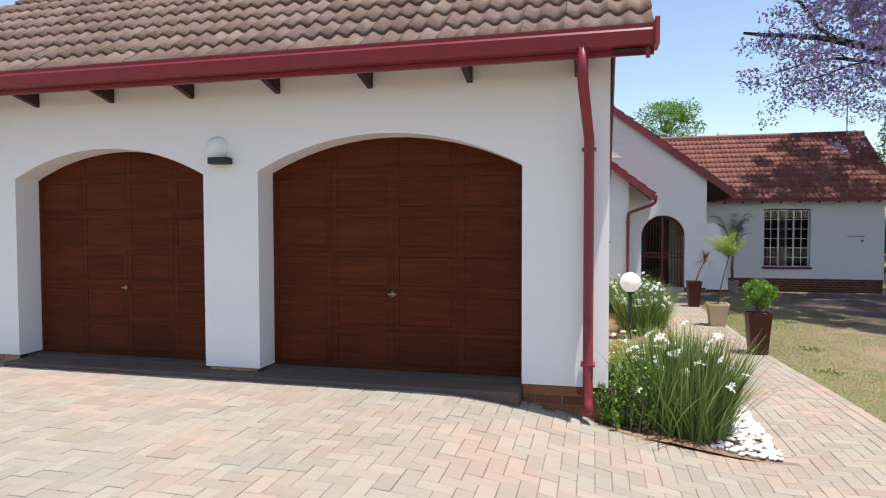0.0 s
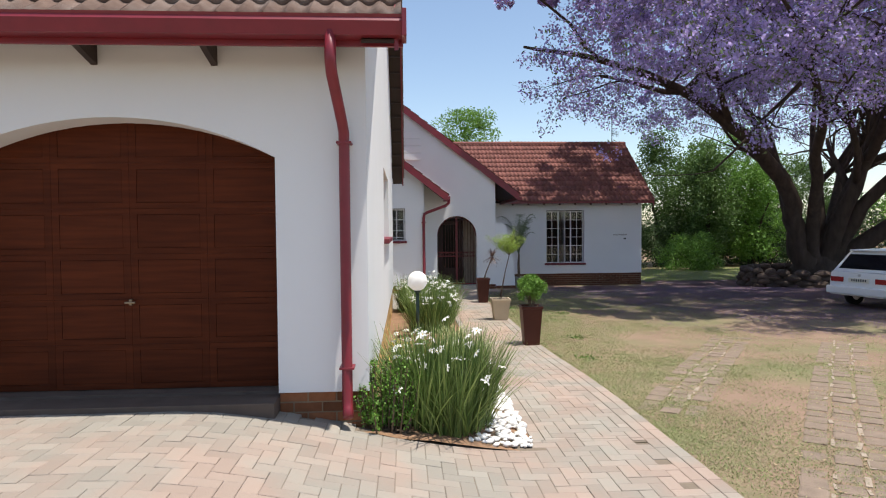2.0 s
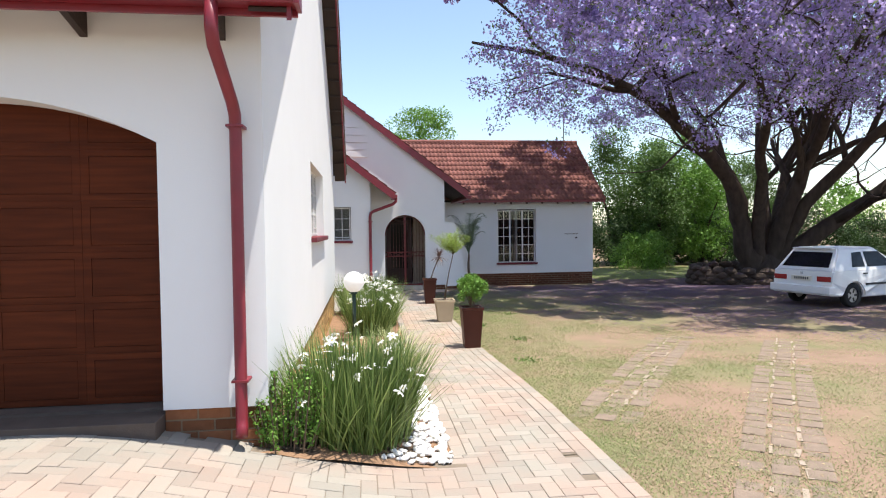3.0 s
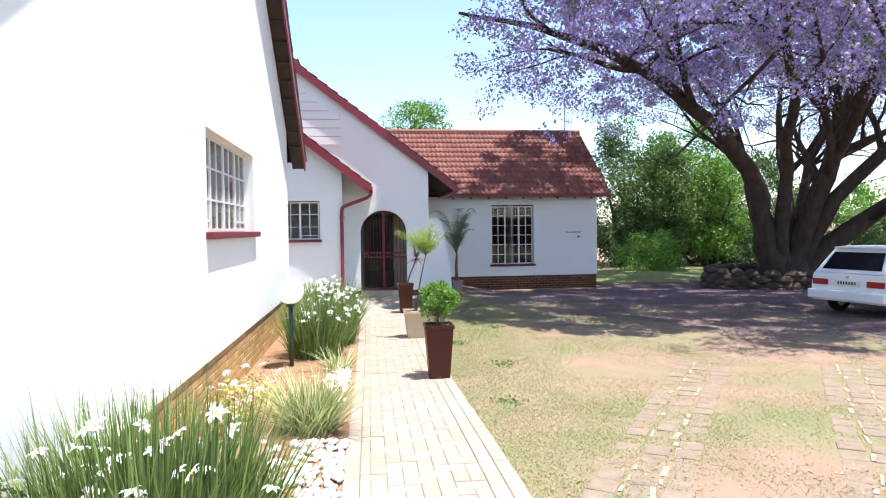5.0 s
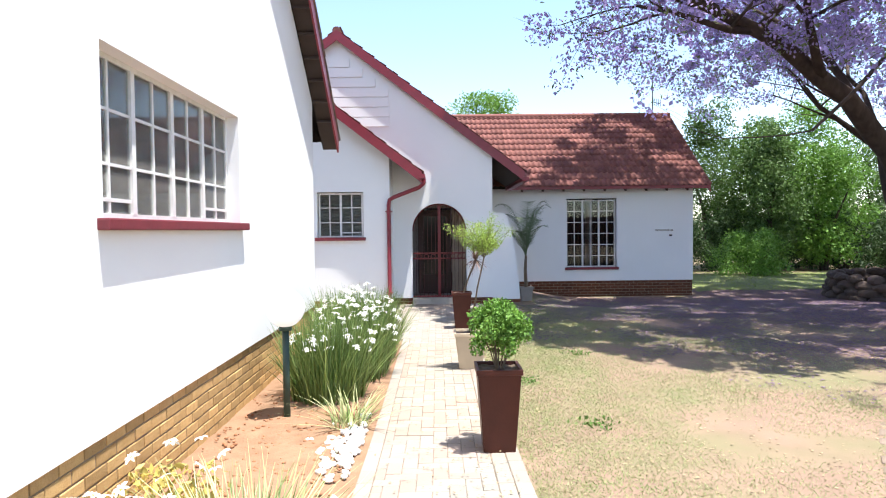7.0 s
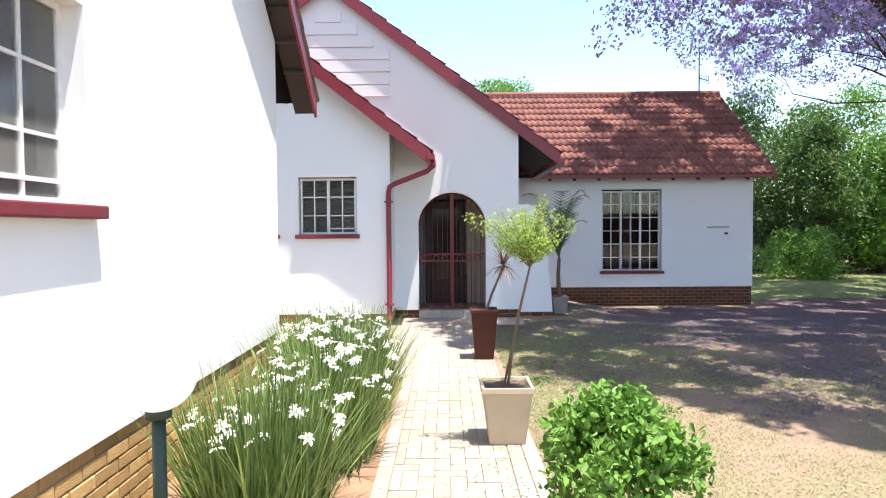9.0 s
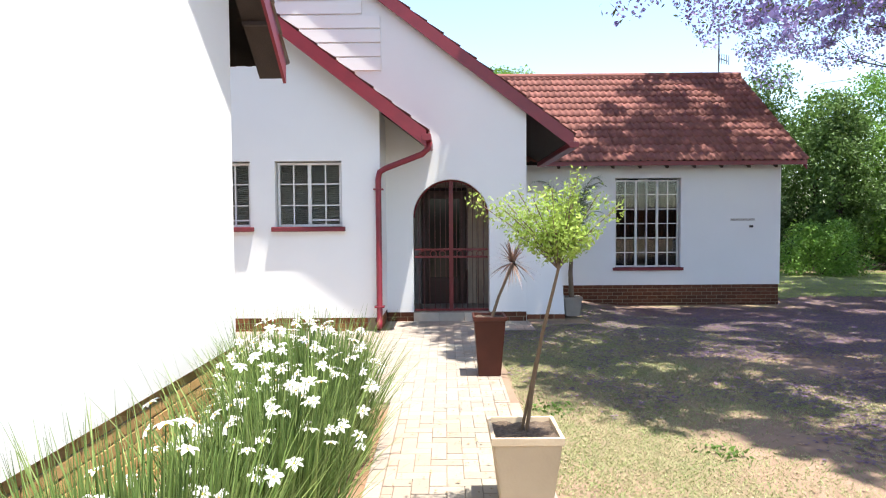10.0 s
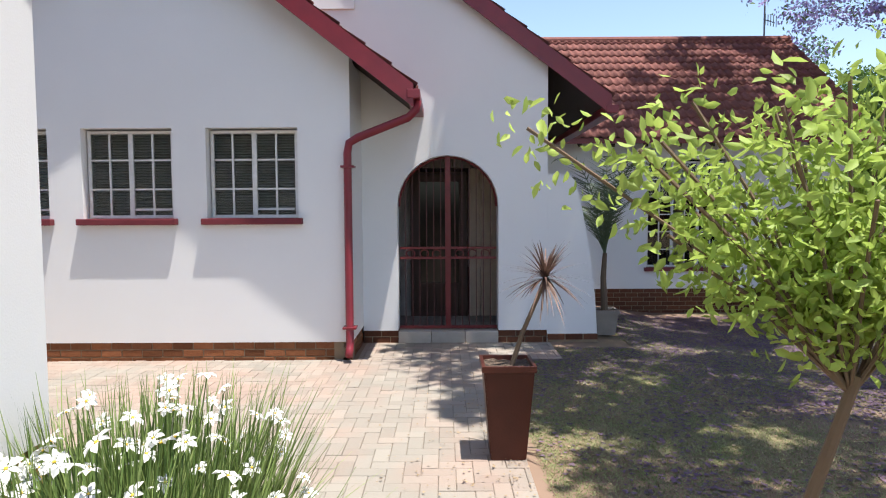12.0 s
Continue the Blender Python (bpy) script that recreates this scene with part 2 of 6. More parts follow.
structure(obj("wall_garage_end", boxed(GX - 0.28, GX, GF, GB, -0.2, 3.0), M_WALL), "white stucco far wall of the garage")
structure(obj("garage_floor", boxed(GX, GS - 0.28, GF + 0.13, GB - 0.28, -0.1, GFLOOR - 0.006), M_FLOOR), "concrete garage floor, shadow put into its dark colour", "floor")
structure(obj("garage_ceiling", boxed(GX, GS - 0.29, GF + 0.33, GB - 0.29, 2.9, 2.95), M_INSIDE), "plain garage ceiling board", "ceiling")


# ---- roofs ----
def tile_mesh(width, length, waves=2, seg=12, lift=0.035, high=0.03, thick=0.02):
    """One interlocking concrete tile, along x and up the slope along y, its lower edge proud."""
    top, bot = [], []
    for i in range(seg + 1):
        u = i / seg
        c = math.cos(u * waves * math.tau)
        h = high * (max(0.0, c) ** 0.8 - 0.35 * max(0.0, -c))
        top.append((u * width, h))
    v = []
    for x, h in top:
        v.append((x, 0, h + lift))
    for x, h in top:
        v.append((x, length * 1.06, h + 0.004))
    for x, h in top:
        v.append((x, 0.0, h + lift - thick - 0.012))
    k = seg + 1
    f = []
    for i in range(seg):
        f.append((i, i + 1, k + i + 1, k + i))
        f.append((2 * k + i, 2 * k + i + 1, i + 1, i))
    return np.array(v), f


def tiled_slope(roof, mat, mat_part, origin, along, up, count_x, rows, width, length, near, skip=None):
    """Covers a slope with tiles: those for which near(i, j) holds are parts, the rest are one mesh. skip(centre) leaves a tile out."""
    v, f = tile_mesh(width, length)
    along, up = Vector(along).normalized(), Vector(up).normalized()
    out = along.cross(up)
    rot = Matrix((along, up, out)).transposed()
    R = np.array(rot)
    me = bpy.data.meshes.new("roof_tile")
    me.from_pydata([tuple(p) for p in v], [], f)
    me.materials.append(mat_part)
    me.polygons.foreach_set("use_smooth", [True] * len(f))
    rng = random.Random(5)
    av, af, made = [], [], 0
    for j in range(rows):
        for i in range(count_x):
            o = Vector(origin) + along * (i * width) + up * (j * length)
            if skip and skip(o + along * width / 2 + up * length / 2):
                continue
            o = o + out * rng.uniform(0, 0.006) + along * rng.uniform(-0.003, 0.003)
            if near(i, j) and made < 300:
                ob = new("roof_tile", me)
                ob.parent = roof
                ob.matrix_basis = Matrix.Translation(o) @ rot.to_4x4()
                made += 1
            else:
                base = len(av) * len(v)
                av.append(v @ R.T + np.array(o))
                af.append(np.array(f) + base)
    if av:
        ob = mesh_from("roof_tiles", np.concatenate(av).tolist(), np.concatenate(af).tolist(), mat, roof, smooth=True)
        ob["kind"] = "stuff"


TW, TL = 0.33, 0.345
roof = structure(empty("roof_garage"), "brown concrete tiled garage roof with weathered tiles", "roof")
bm = bmesh.new()
half = RIDGE_Y - EAVE_Y
pts = [(-9.7, EAVE_Y, EAVE_Z), (0.24, EAVE_Y, EAVE_Z), (0.24, RIDGE_Y, RIDGE_Z), (-9.7 + half, RIDGE_Y, RIDGE_Z), (0.24, BACK_Y, roof_z(BACK_Y)), (-9.7, BACK_Y, roof_z(BACK_Y))]
vs = [bm.verts.new((x, y, z - 0.02)) for x, y, z in pts]
for idx in ((0, 1, 2, 3), (3, 2, 4, 5), (0, 3, 5)):
    bm.faces.new([vs[k] for k in idx])
bmesh.ops.solidify(bm, geom=bm.faces[:], thickness=0.05)
part("roof_deck", bm, M_DARKWOOD, roof, "dark timber roof boarding")
slope_len = math.hypot(RIDGE_Y - EAVE_Y, RIDGE_Z - EAVE_Z)
nx = int((0.30 - (GX - 0.3)) / TW)
slant = math.hypot(1, PITCH)
tiled_slope(roof, M_TILE_BROWN, M_TILE_BROWN_PART, (0.30 - nx * TW, EAVE_Y - 0.05, EAVE_Z - 0.02), (1, 0, 0), (0, 1, PITCH), nx, int(slope_len / TL) + 1, TW, TL, lambda i, j: j < 12 and i > nx - 25, skip=lambda c: c.x + 9.7 < c.y - EAVE_Y)
tiled_slope(roof, M_TILE_BROWN, M_TILE_BROWN_PART, (0.30, BACK_Y + 0.03, roof_z(BACK_Y) - 0.02), (-1, 0, 0), (0, -1, PITCH), nx, int(slope_len / TL), TW, TL, lambda i, j: False, skip=lambda c: c.x + 9.7 < BACK_Y - c.y)
part("ridge_cap", tube([(-9.7 + half, RIDGE_Y, RIDGE_Z + 0.02), (0.3, RIDGE_Y, RIDGE_Z + 0.02)], 0.12, 12), M_TILE_BROWN_PART, roof)
# verge: maroon barge board on the outer edge, timber soffit under the overhang
for y0, y1, zf in ((EAVE_Y - 0.02, RIDGE_Y, 1), (RIDGE_Y, BACK_Y, -1)):
    za, zb = roof_z(y0) + 0.0, roof_z(y1) + 0.0
    bb = prism_x([(y0, za + 0.04), (y1, zb + 0.04), (y1, zb - 0.20), (y0, za - 0.20)], 0.245, 0.275)
    part("barge_board", bb, M_RED, roof, "maroon painted barge board")
    sof = prism_x([(y0, za - 0.12), (y1, zb - 0.12), (y1, zb - 0.15), (y0, za - 0.15)], 0.003, 0.243)
    part("soffit", sof, M_DARKWOOD, roof, "dark weathered timber soffit")
n_ends = 34
for k in range(n_ends):
    y = EAVE_Y + 0.3 + k * (BACK_Y - EAVE_Y - 0.5) / n_ends
    z = roof_z(y) - 0.15
    part("batten_end", boxed(0.006, 0.24, y - 0.025, y + 0.025, z - 0.035, z - 0.002), M_DARKWOOD, roof)
for x in np.arange(-0.27, GX, -0.935):
    s = prism_x([(GF, 3.30), (4.60, 3.20), (4.60, 3.13), (GF, 3.03)], x - 0.025, x + 0.025)
    part("rafter_end", s, M_DARKWOOD, roof, "black stained rafter end")
# eaves gutter and downpipe
gut = empty("gutter", 0, EAVE_Y, EAVE_Z)
structure(gut, "maroon painted square eaves gutter", "gutter")
part("trough", prism_x([(-0.10, 0.0), (-0.11, 0.02), (-0.10, 0.02), (-0.09, -0.10), (0.02, -0.10), (0.02, 0.0), (0.04, 0.0), (0.04, -0.125), (-0.09, -0.125), (-0.115, -0.03)], GX - 0.3, 0.33), M_RED, gut)
part("fascia", boxed(GX - 0.3, 0.31, 0.045, 0.075, -0.17, -0.01, 0.004), M_RED, gut, "maroon painted fascia board")
part("end_cap", boxed(0.30, 0.335, -0.13, 0.075, -0.14, 0.06, 0.006), M_RED, gut)
pipe = empty("downpipe", -0.17, 4.89, 0.2)
structure(pipe, "maroon painted round rainwater downpipe", "downpipe")
part("pipe", tube([(-0.05, -0.43, 2.95), (-0.05, -0.43, 2.74), (-0.045, -0.40, 2.65), (-0.01, -0.05, 2.36), (0, -0.01, 2.28), (0, 0, 2.15), (0, 0, 0.12), (0.005, -0.02, 0.06), (0.01, -0.07, 0.01)], 0.043, 14), M_RED, pipe, smooth=True)
for z in (2.20, 0.39):
    part("bracket", boxed(-0.06, 0.06, -0.046, 0.1, z - 0.009, z + 0.009, 0.003), M_RED, pipe)


# ---- doors of the garage ----
def garage_door(name, x0, x1):
    d = empty(name, x0, GF + 0.29, GFLOOR)
    structure(d, "closed reddish-brown stained timber panelled garage door", "garage door")
    w, cols, rows, top = x1 - x0, 8, 6, CROWN + 0.05 - GFLOOR
    part("leaf", boxed(-0.1, w + 0.1, 0.03, 0.06, 0.0, top + 0.05), M_DOOR, d)
    ph, pw = top / rows, w / cols * 2
    for r in range(rows):
        for c in range(cols // 2):
            a, b = c * pw, (c + 1) * pw
            z0, z1 = r * ph, (r + 1) * ph
            p = bmesh.new()
            box(p, a + 0.001, b - 0.001, 0.0, 0.03, z0 + 0.001, z0 + 0.05)
            box(p, a + 0.001, b - 0.001, 0.0, 0.03, z1 - 0.05, z1 - 0.001)
            box(p, a + 0.001, a + 0.06, 0.0015, 0.03, z0 + 0.05, z1 - 0.05)
            box(p, b - 0.06, b - 0.001, 0.0015, 0.03, z0 + 0.05, z1 - 0.05)
            part("panel_frame", p, M_DOOR, d)
            part("raised_panel", boxed(a + 0.062, b - 0.062, 0.004, 0.03, z0 + 0.052, z1 - 0.052, 0.003), M_DOOR, d)
    hx = w / 2
    part("door_handle", boxed(hx - 0.045, hx + 0.045, -0.045, -0.025, 0.737, 0.753, 0.007), M_BRASS, d, "small dull brass lever handle")
    part("rose", boxed(hx - 0.012, hx + 0.012, -0.03, 0.002, 0.72, 0.77, 0.004), M_BRASS, d)
    return d


M_BRASS = material("dull_brass", (0.38, 0.29, 0.19), rough=0.45, metal=0.8, bump=0)
M_CHROME = material("chrome", (0.7, 0.68, 0.62), rough=0.25, metal=1.0, bump=0)
garage_door("door_1", *D1)
garage_door("door_2", *D2)


# ---- windows ----
def bar(w, x0, x1, z0, z1, d0=0.0, d1=0.03, name="glazing_bar"):
    part(name, boxed(x0, x1, d0, d1, z0, z1), M_STEEL, w)


def steel_window(name, label, m, w, h, cols, rows, mullions=(), transoms=(), pane=True, guard=0, sill_color=None, sill_over=0.07, sill_depth=0.16, reveal=0.12, glass=M_GLASS):
    """A steel-framed window, its outer face in the plane y = 0 of the pose m, drawn towards +y; x along the wall, z up."""
    win = empty(name)
    win.matrix_basis = m
    structure(win, label, "window")
    fr = bmesh.new()
    f = 0.035
    box(fr, 0, w, 0, 0.045, 0, f)
    box(fr, 0, w, 0, 0.045, h - f, h)
    box(fr, 0, f, 0, 0.045, f, h - f)
    box(fr, w - f, w, 0, 0.045, f, h - f)
    part("window_frame", fr, M_STEEL, win)
    for c in mullions:
        bar(win, c - 0.026, c + 0.026, f, h - f, -0.004, 0.04, "mullion")
    for i in range(1, cols):
        x = w * i / cols
        if not any(abs(x - c) < 0.05 for c in mullions):
            bar(win, x - 0.011, x + 0.011, f, h - f, 0.004, 0.03)
    for j in range(1, rows):
        z = h * j / rows
        bar(win, f, w - f, z - 0.010, z + 0.010, 0.006, 0.028)
    for x0, x1, z in transoms:
        bar(win, x0, x1, z - 0.012, z + 0.012, 0.002, 0.034, "transom")
    for i in range(cols):
        for j in range(rows):
            x0, x1, z0, z1 = w * i / cols, w * (i + 1) / cols, h * j / rows, h * (j + 1) / rows
            p = part("pane", boxed(x0 + 0.004, x1 - 0.004, 0.014, 0.018, z0 + 0.004, z1 - 0.004), glass, win)
            p.visible_shadow = False
    if guard:
        for i in range(1, guard):
            x = w * i / guard
            part("burglar_bar", boxed(x - 0.007, x + 0.007, 0.075, 0.09, 0.02, h - 0.02), M_STEEL, win, "white burglar bar")
    if sill_color:
        part("window_sill", boxed(-sill_over, w + sill_over, -reveal - 0.075, 0.0, -sill_depth + 0.085, -0.004, 0.01), sill_color, win, "red painted sill")
    return win


# side window of the garage (seen from +x): x of the window runs along -y there, so turn it by 90 degrees
steel_window("window_1", "wide white steel window with small panes in the sunlit wall", Matrix.Translation((-0.12, GW[0], GW[2] + 0.07)) @ pose(0, 0, 0, 0, 0, 90), GW[1] - GW[0], GW[3] - GW[2] - 0.07, 8, 3, mullions=((GW[1] - GW[0]) * 0.25, (GW[1] - GW[0]) * 0.5, (GW[1] - GW[0]) * 0.75), transoms=((0.03, 0.6, 0.12), (1.93, 2.5, 0.12)), guard=0, sill_color=M_SILL, sill_depth=0.16, reveal=0.12, glass=M_GLASS_GREYED)

# ---- the house ----
KY, AY, BY = 19.295, 20.28, 24.40      # kitchen wall, arch wall, wing wall
KF = -0.08                             # foot of the white plaster
kz = [(-4.2, KF), (0.9, KF), (0.9, 3.14), (-1.55, 3.14 + 2.45 * 0.77), (-4.2, 3.0)]
KW = [(-0.72, 0.31), (-2.12, -1.10), (-3.52, -2.50)]
holes = [[(a, 1.30), (b, 1.30), (b, 2.35), (a, 2.35)] for a, b in KW]
structure(obj("wall_kitchen", wall(kz, holes, lambda u, v: (u, KY, v), (0, 0.28, 0)), M_WALL), "white stucco gable wall with small steel windows")
structure(obj("wall_kitchen_side", boxed(0.62, 0.90, KY + 0.28, AY, KF, 3.12), M_WALL), "white stucco return wall beside the entrance")
for k, (a, b) in enumerate(KW):
    steel_window(f"window_{k + 2}", "white steel cottage window with closed blinds behind", pose(a + 0.02, KY + 0.10, 1.34), b - a - 0.04, 0.99, 4, 3, mullions=((b - a - 0.04) / 2,), transoms=((0.52, 0.94, 0.1),), sill_color=M_SILL, reveal=0.10)
# gable with the arched entrance
A = (1.35, 2.65)
entrance = arch(*A, 1.47, 2.12, base=KF - 0.06)
gab = [(0.9, KF - 0.06), *notch(entrance), (3.28, KF - 0.06), (3.28, 6.02 - 3.64 * 0.76), (-0.36, 6.02), (-4.6, 6.02 - 4.24 * 0.76), (-4.6, 2.9), (0.9, 2.9)]
structure(obj("wall_entrance", wall(gab, [], lambda u, v: (u, AY, v), (0, 0.3, 0)), M_WALL), "white stucco gable wall with an arched entrance")
# boarded gable top: raised plaster boards
for k in range(7):
    z = 3.95 + k * 0.235
    half = (5.98 - z - 0.25) / PITCH
    x1 = min(0.84, -0.36 + half - 0.2)
    structure(obj("trim", boxed(-0.36 - half + 0.25, x1, AY - 0.032, AY + 0.002, z, z + 0.205, 0.004), M_WALL), "white horizontal gable board", "trim")
structure(obj("wall_entrance_side", boxed(3.0, 3.28, AY + 0.3, BY, -0.5, 3.0), M_WALL), "white stucco side wall in the deep shade of the eave")
# buttress with a curved outer edge
but = [(3.2805, -0.34), (3.94, -0.34), (3.90, 0.3), (3.84, 0.8), (3.77, 1.2), (3.70, 1.55), (3.62, 1.80), (3.56, 1.86), (3.45, 1.88), (3.2805, 1.88)]
structure(obj("wall_buttress", wall(but, [], lambda u, v: (u, AY, v), (0, 0.26, 0)), M_WALL), "white stucco buttress with a curved outer edge")
# wing
W2 = (5.90, 7.45, 0.24, 2.40)
wing = [(3.28, -0.12), (9.79, -0.12), (9.79, 2.95), (3.28, 2.95)]
structure(obj("wall_wing", wall(wing, [[(W2[0], W2[2]), (W2[1], W2[2]), (W2[1], W2[3]), (W2[0], W2[3])]], lambda u, v: (u, BY, v), (0, 0.28, 0)), M_WALL), "white stucco wall of the house wing in tree shade")
RY, RZ = 27.29, 5.39
wend = [(BY + 0.28, -0.7), (2 * RY - BY, -0.7), (2 * RY - BY, 2.7), (RY, RZ - 0.1), (BY + 0.28, 2.85)]
structure(obj("wall_wing_end", wall(wend, [], lambda u, v: (9.79, u, v), (-0.28, 0, 0)), M_WALL), "white stucco end wall of the wing")
structure(obj("wall_wing_back", boxed(-4.6, 9.5, 2 * RY - BY - 0.3, 2 * RY - BY, -0.7, 2.9), M_WALL), "plain back wall of the house")
structure(obj("wall_house_west", boxed(-4.6, -4.3, KY + 0.3, 2 * RY - BY - 0.3, -0.5, 2.9), M_WALL), "plain far wall of the house")
structure(obj("floor_house", boxed(-4.3, 9.5, BY + 0.28, 2 * RY - BY - 0.3, -0.68, -0.16), M_CONCRETE), "grey tiled floor of the house", "floor")
structure(obj("floor_kitchen", boxed(-4.3, 0.62, KY + 0.28, AY + 0.296, -0.68, -0.163), M_CONCRETE), "grey tiled floor of the kitchen", "floor")
structure(obj("floor_entrance", boxed(-4.3, 3.0, AY + 0.30, BY + 0.275, -0.68, -0.163), M_CONCRETE), "grey tiled floor behind the entrance", "floor")
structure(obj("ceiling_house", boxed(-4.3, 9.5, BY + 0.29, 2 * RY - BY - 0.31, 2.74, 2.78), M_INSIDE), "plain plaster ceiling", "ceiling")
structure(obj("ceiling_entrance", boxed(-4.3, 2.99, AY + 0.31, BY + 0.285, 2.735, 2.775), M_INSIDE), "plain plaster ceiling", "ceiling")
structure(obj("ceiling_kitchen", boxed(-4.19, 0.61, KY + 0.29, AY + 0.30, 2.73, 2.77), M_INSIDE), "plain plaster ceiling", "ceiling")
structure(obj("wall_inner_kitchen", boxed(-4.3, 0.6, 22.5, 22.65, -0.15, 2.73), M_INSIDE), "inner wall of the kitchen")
steel_window("window_5", "tall white steel window with burglar bars and drawn curtains", pose(W2[0] + 0.02, BY + 0.11, W2[2] + 0.06), W2[1] - W2[0] - 0.04, W2[3] - W2[2] - 0.1, 6, 6, mullions=((W2[1] - W2[0] - 0.04) / 3, (W2[1] - W2[0] - 0.04) * 2 / 3), transoms=((0.0, W2[1] - W2[0] - 0.04, 0.69),), sill_color=M_SILL, reveal=0.11)

# house roofs
hr = structure(empty("roof_wing"), "red concrete tiled roof of the house wing", "roof")
WE_Y, WE_Z = 23.93, RZ - (RY - 23.93) * 0.785
WX0, WX1 = -4.0, 10.12
sl = math.hypot(RY - WE_Y, RZ - WE_Z)
part("roof_deck", prism_x([(WE_Y, WE_Z - 0.02), (RY, RZ - 0.02), (2 * RY - WE_Y, WE_Z - 0.02), (2 * RY - WE_Y, WE_Z - 0.08), (RY, RZ - 0.08), (WE_Y, WE_Z - 0.08)], WX0, WX1 - 0.02), M_DARKWOOD, hr)
wn_x = int((WX1 - WX0) / TW)
rows_w = int(sl / TL) + 1
tiled_slope(hr, M_TILE_RED, M_TILE_RED_PART, (WX1 - wn_x * TW, WE_Y - 0.05, WE_Z - 0.01), (1, 0, 0), (0, 1, 0.785), wn_x, rows_w, TW, TL, lambda i, j: i > wn_x - 22, skip=lambda c: c.z < 6.0 - abs(c.x + 0.36) * 0.76 - 0.1)
part("ridge_cap", tube([(WX0, RY, RZ + 0.03), (WX1 + 0.02, RY, RZ + 0.03)], 0.10, 12), M_TILE_RED_PART, hr)
for y0, y1 in ((WE_Y, RY), (RY, 2 * RY - WE_Y)):
    z0, z1 = (WE_Z, RZ) if y0 < RY else (RZ, WE_Z)
    part("barge_board", prism_x([(y0, z0 + 0.03), (y1, z1 + 0.03), (y1, z1 - 0.2), (y0, z0 - 0.2)], WX1 - 0.02, WX1 + 0.01), M_RED, hr, "maroon painted barge board")
for x in np.arange(4.5, 9.9, 0.62):
    part("rafter_end", prism_x([(BY, WE_Z + 0.24), (WE_Y + 0.05, WE_Z - 0.04), (WE_Y + 0.05, WE_Z - 0.16), (BY, WE_Z + 0.06)], x - 0.03, x + 0.03), M_DARKWOOD, hr, "dark rafter end")
part("fascia", boxed(4.0, WX1, WE_Y - 0.01, WE_Y + 0.03, WE_Z - 0.10, WE_Z + 0.0), M_RED, hr, "maroon painted fascia board")


def gable_roof(name, label, apex, y0, y1, x_right, x_left, near, pitch=PITCH, label_barge="maroon painted barge board"):
    """A roof whose ridge runs along y: apex is (x, z) of the tiles' top line."""
    r = structure(empty(name), label, "roof")
    ax, az = apex
    for sx, xe in ((1, x_right), (-1, x_left)):
        ze = az - abs(xe - ax) * pitch
        sec = [(ax, az - 0.02), (xe, ze - 0.02), (xe, ze - 0.09), (ax, az - 0.09)]
        part("roof_deck", prism(sec, y0 + 0.02, y1), M_DARKWOOD, r)
        barge = [(ax, az + 0.05), (xe + sx * 0.02, ze + 0.05 - 0.015), (xe + sx * 0.02, ze - 0.21), (ax, az - 0.19)]
        part("barge_board", prism(barge, y0 - 0.012, y0 + 0.018), M_RED, r, label_barge)
        ln = math.hypot(xe - ax, ze - az)
        n_r, n_a = int(ln / TL) + 1, max(1, int((y1 - y0) / TW))
        if sx > 0:
            tiled_slope(r, M_TILE_RED, M_TILE_RED_PART, (xe + 0.03, y0 + 0.0, ze - 0.01), (0, 1, 0), (-1, 0, pitch), n_a, n_r, TW, TL, near)
        else:
            tiled_slope(r, M_TILE_RED, M_TILE_RED_PART, (xe - 0.03, y0 + n_a * TW, ze - 0.01), (0, -1, 0), (1, 0, pitch), n_a, n_r, TW, TL, lambda i, j: False)
    part("ridge_cap", tube([(ax, y0, az + 0.03), (ax, y1, az + 0.03)], 0.10, 12), M_TILE_RED_PART, r)
    return r


gable_roof("roof_entrance", "red tiled gable roof over the entrance", (-0.36, 6.15), AY - 0.14, RY, 4.03, -4.9, lambda i, j: i < 6, pitch=0.76)
gable_roof("roof_kitchen", "red tiled gable roof of the kitchen", (-1.55, 2.68 + (1.66 + 1.55) * PITCH), KY - 0.34, AY + 0.0, 1.61, -4.8, lambda i, j: i < 6)
part("gutter_end", boxed(1.56, 1.70, KY - 0.36, AY, 2.60, 2.70, 0.01), M_RED, bpy.data.objects["roof_kitchen"], "maroon painted gutter")
part("gutter", boxed(3.98, 4.14, AY - 0.16, BY - 0.6, 2.62, 2.72, 0.01), M_RED, bpy.data.objects["roof_entrance"], "maroon painted gutter")
hp = empty("downpipe", 0.885, KY - 0.10, -0.2)
structure(hp, "maroon painted downpipe with an elbow under the gutter", "downpipe")
part("pipe", tube([(0.78, -0.12, 2.80), (0.77, -0.12, 2.70), (0.68, -0.1, 2.62), (0.12, 0.0, 2.42), (0.02, 0.0, 2.36), (0, 0, 2.25), (0, 0, 0.14), (0.0, -0.03, 0.06), (0.0, -0.10, 0.0)], 0.045, 14), M_RED, hp, smooth=True)
for z in (2.1, 0.3):
    part("bracket", boxed(-0.075, 0.075, -0.05, 0.1, z - 0.012, z + 0.012, 0.003), M_RED, hp)

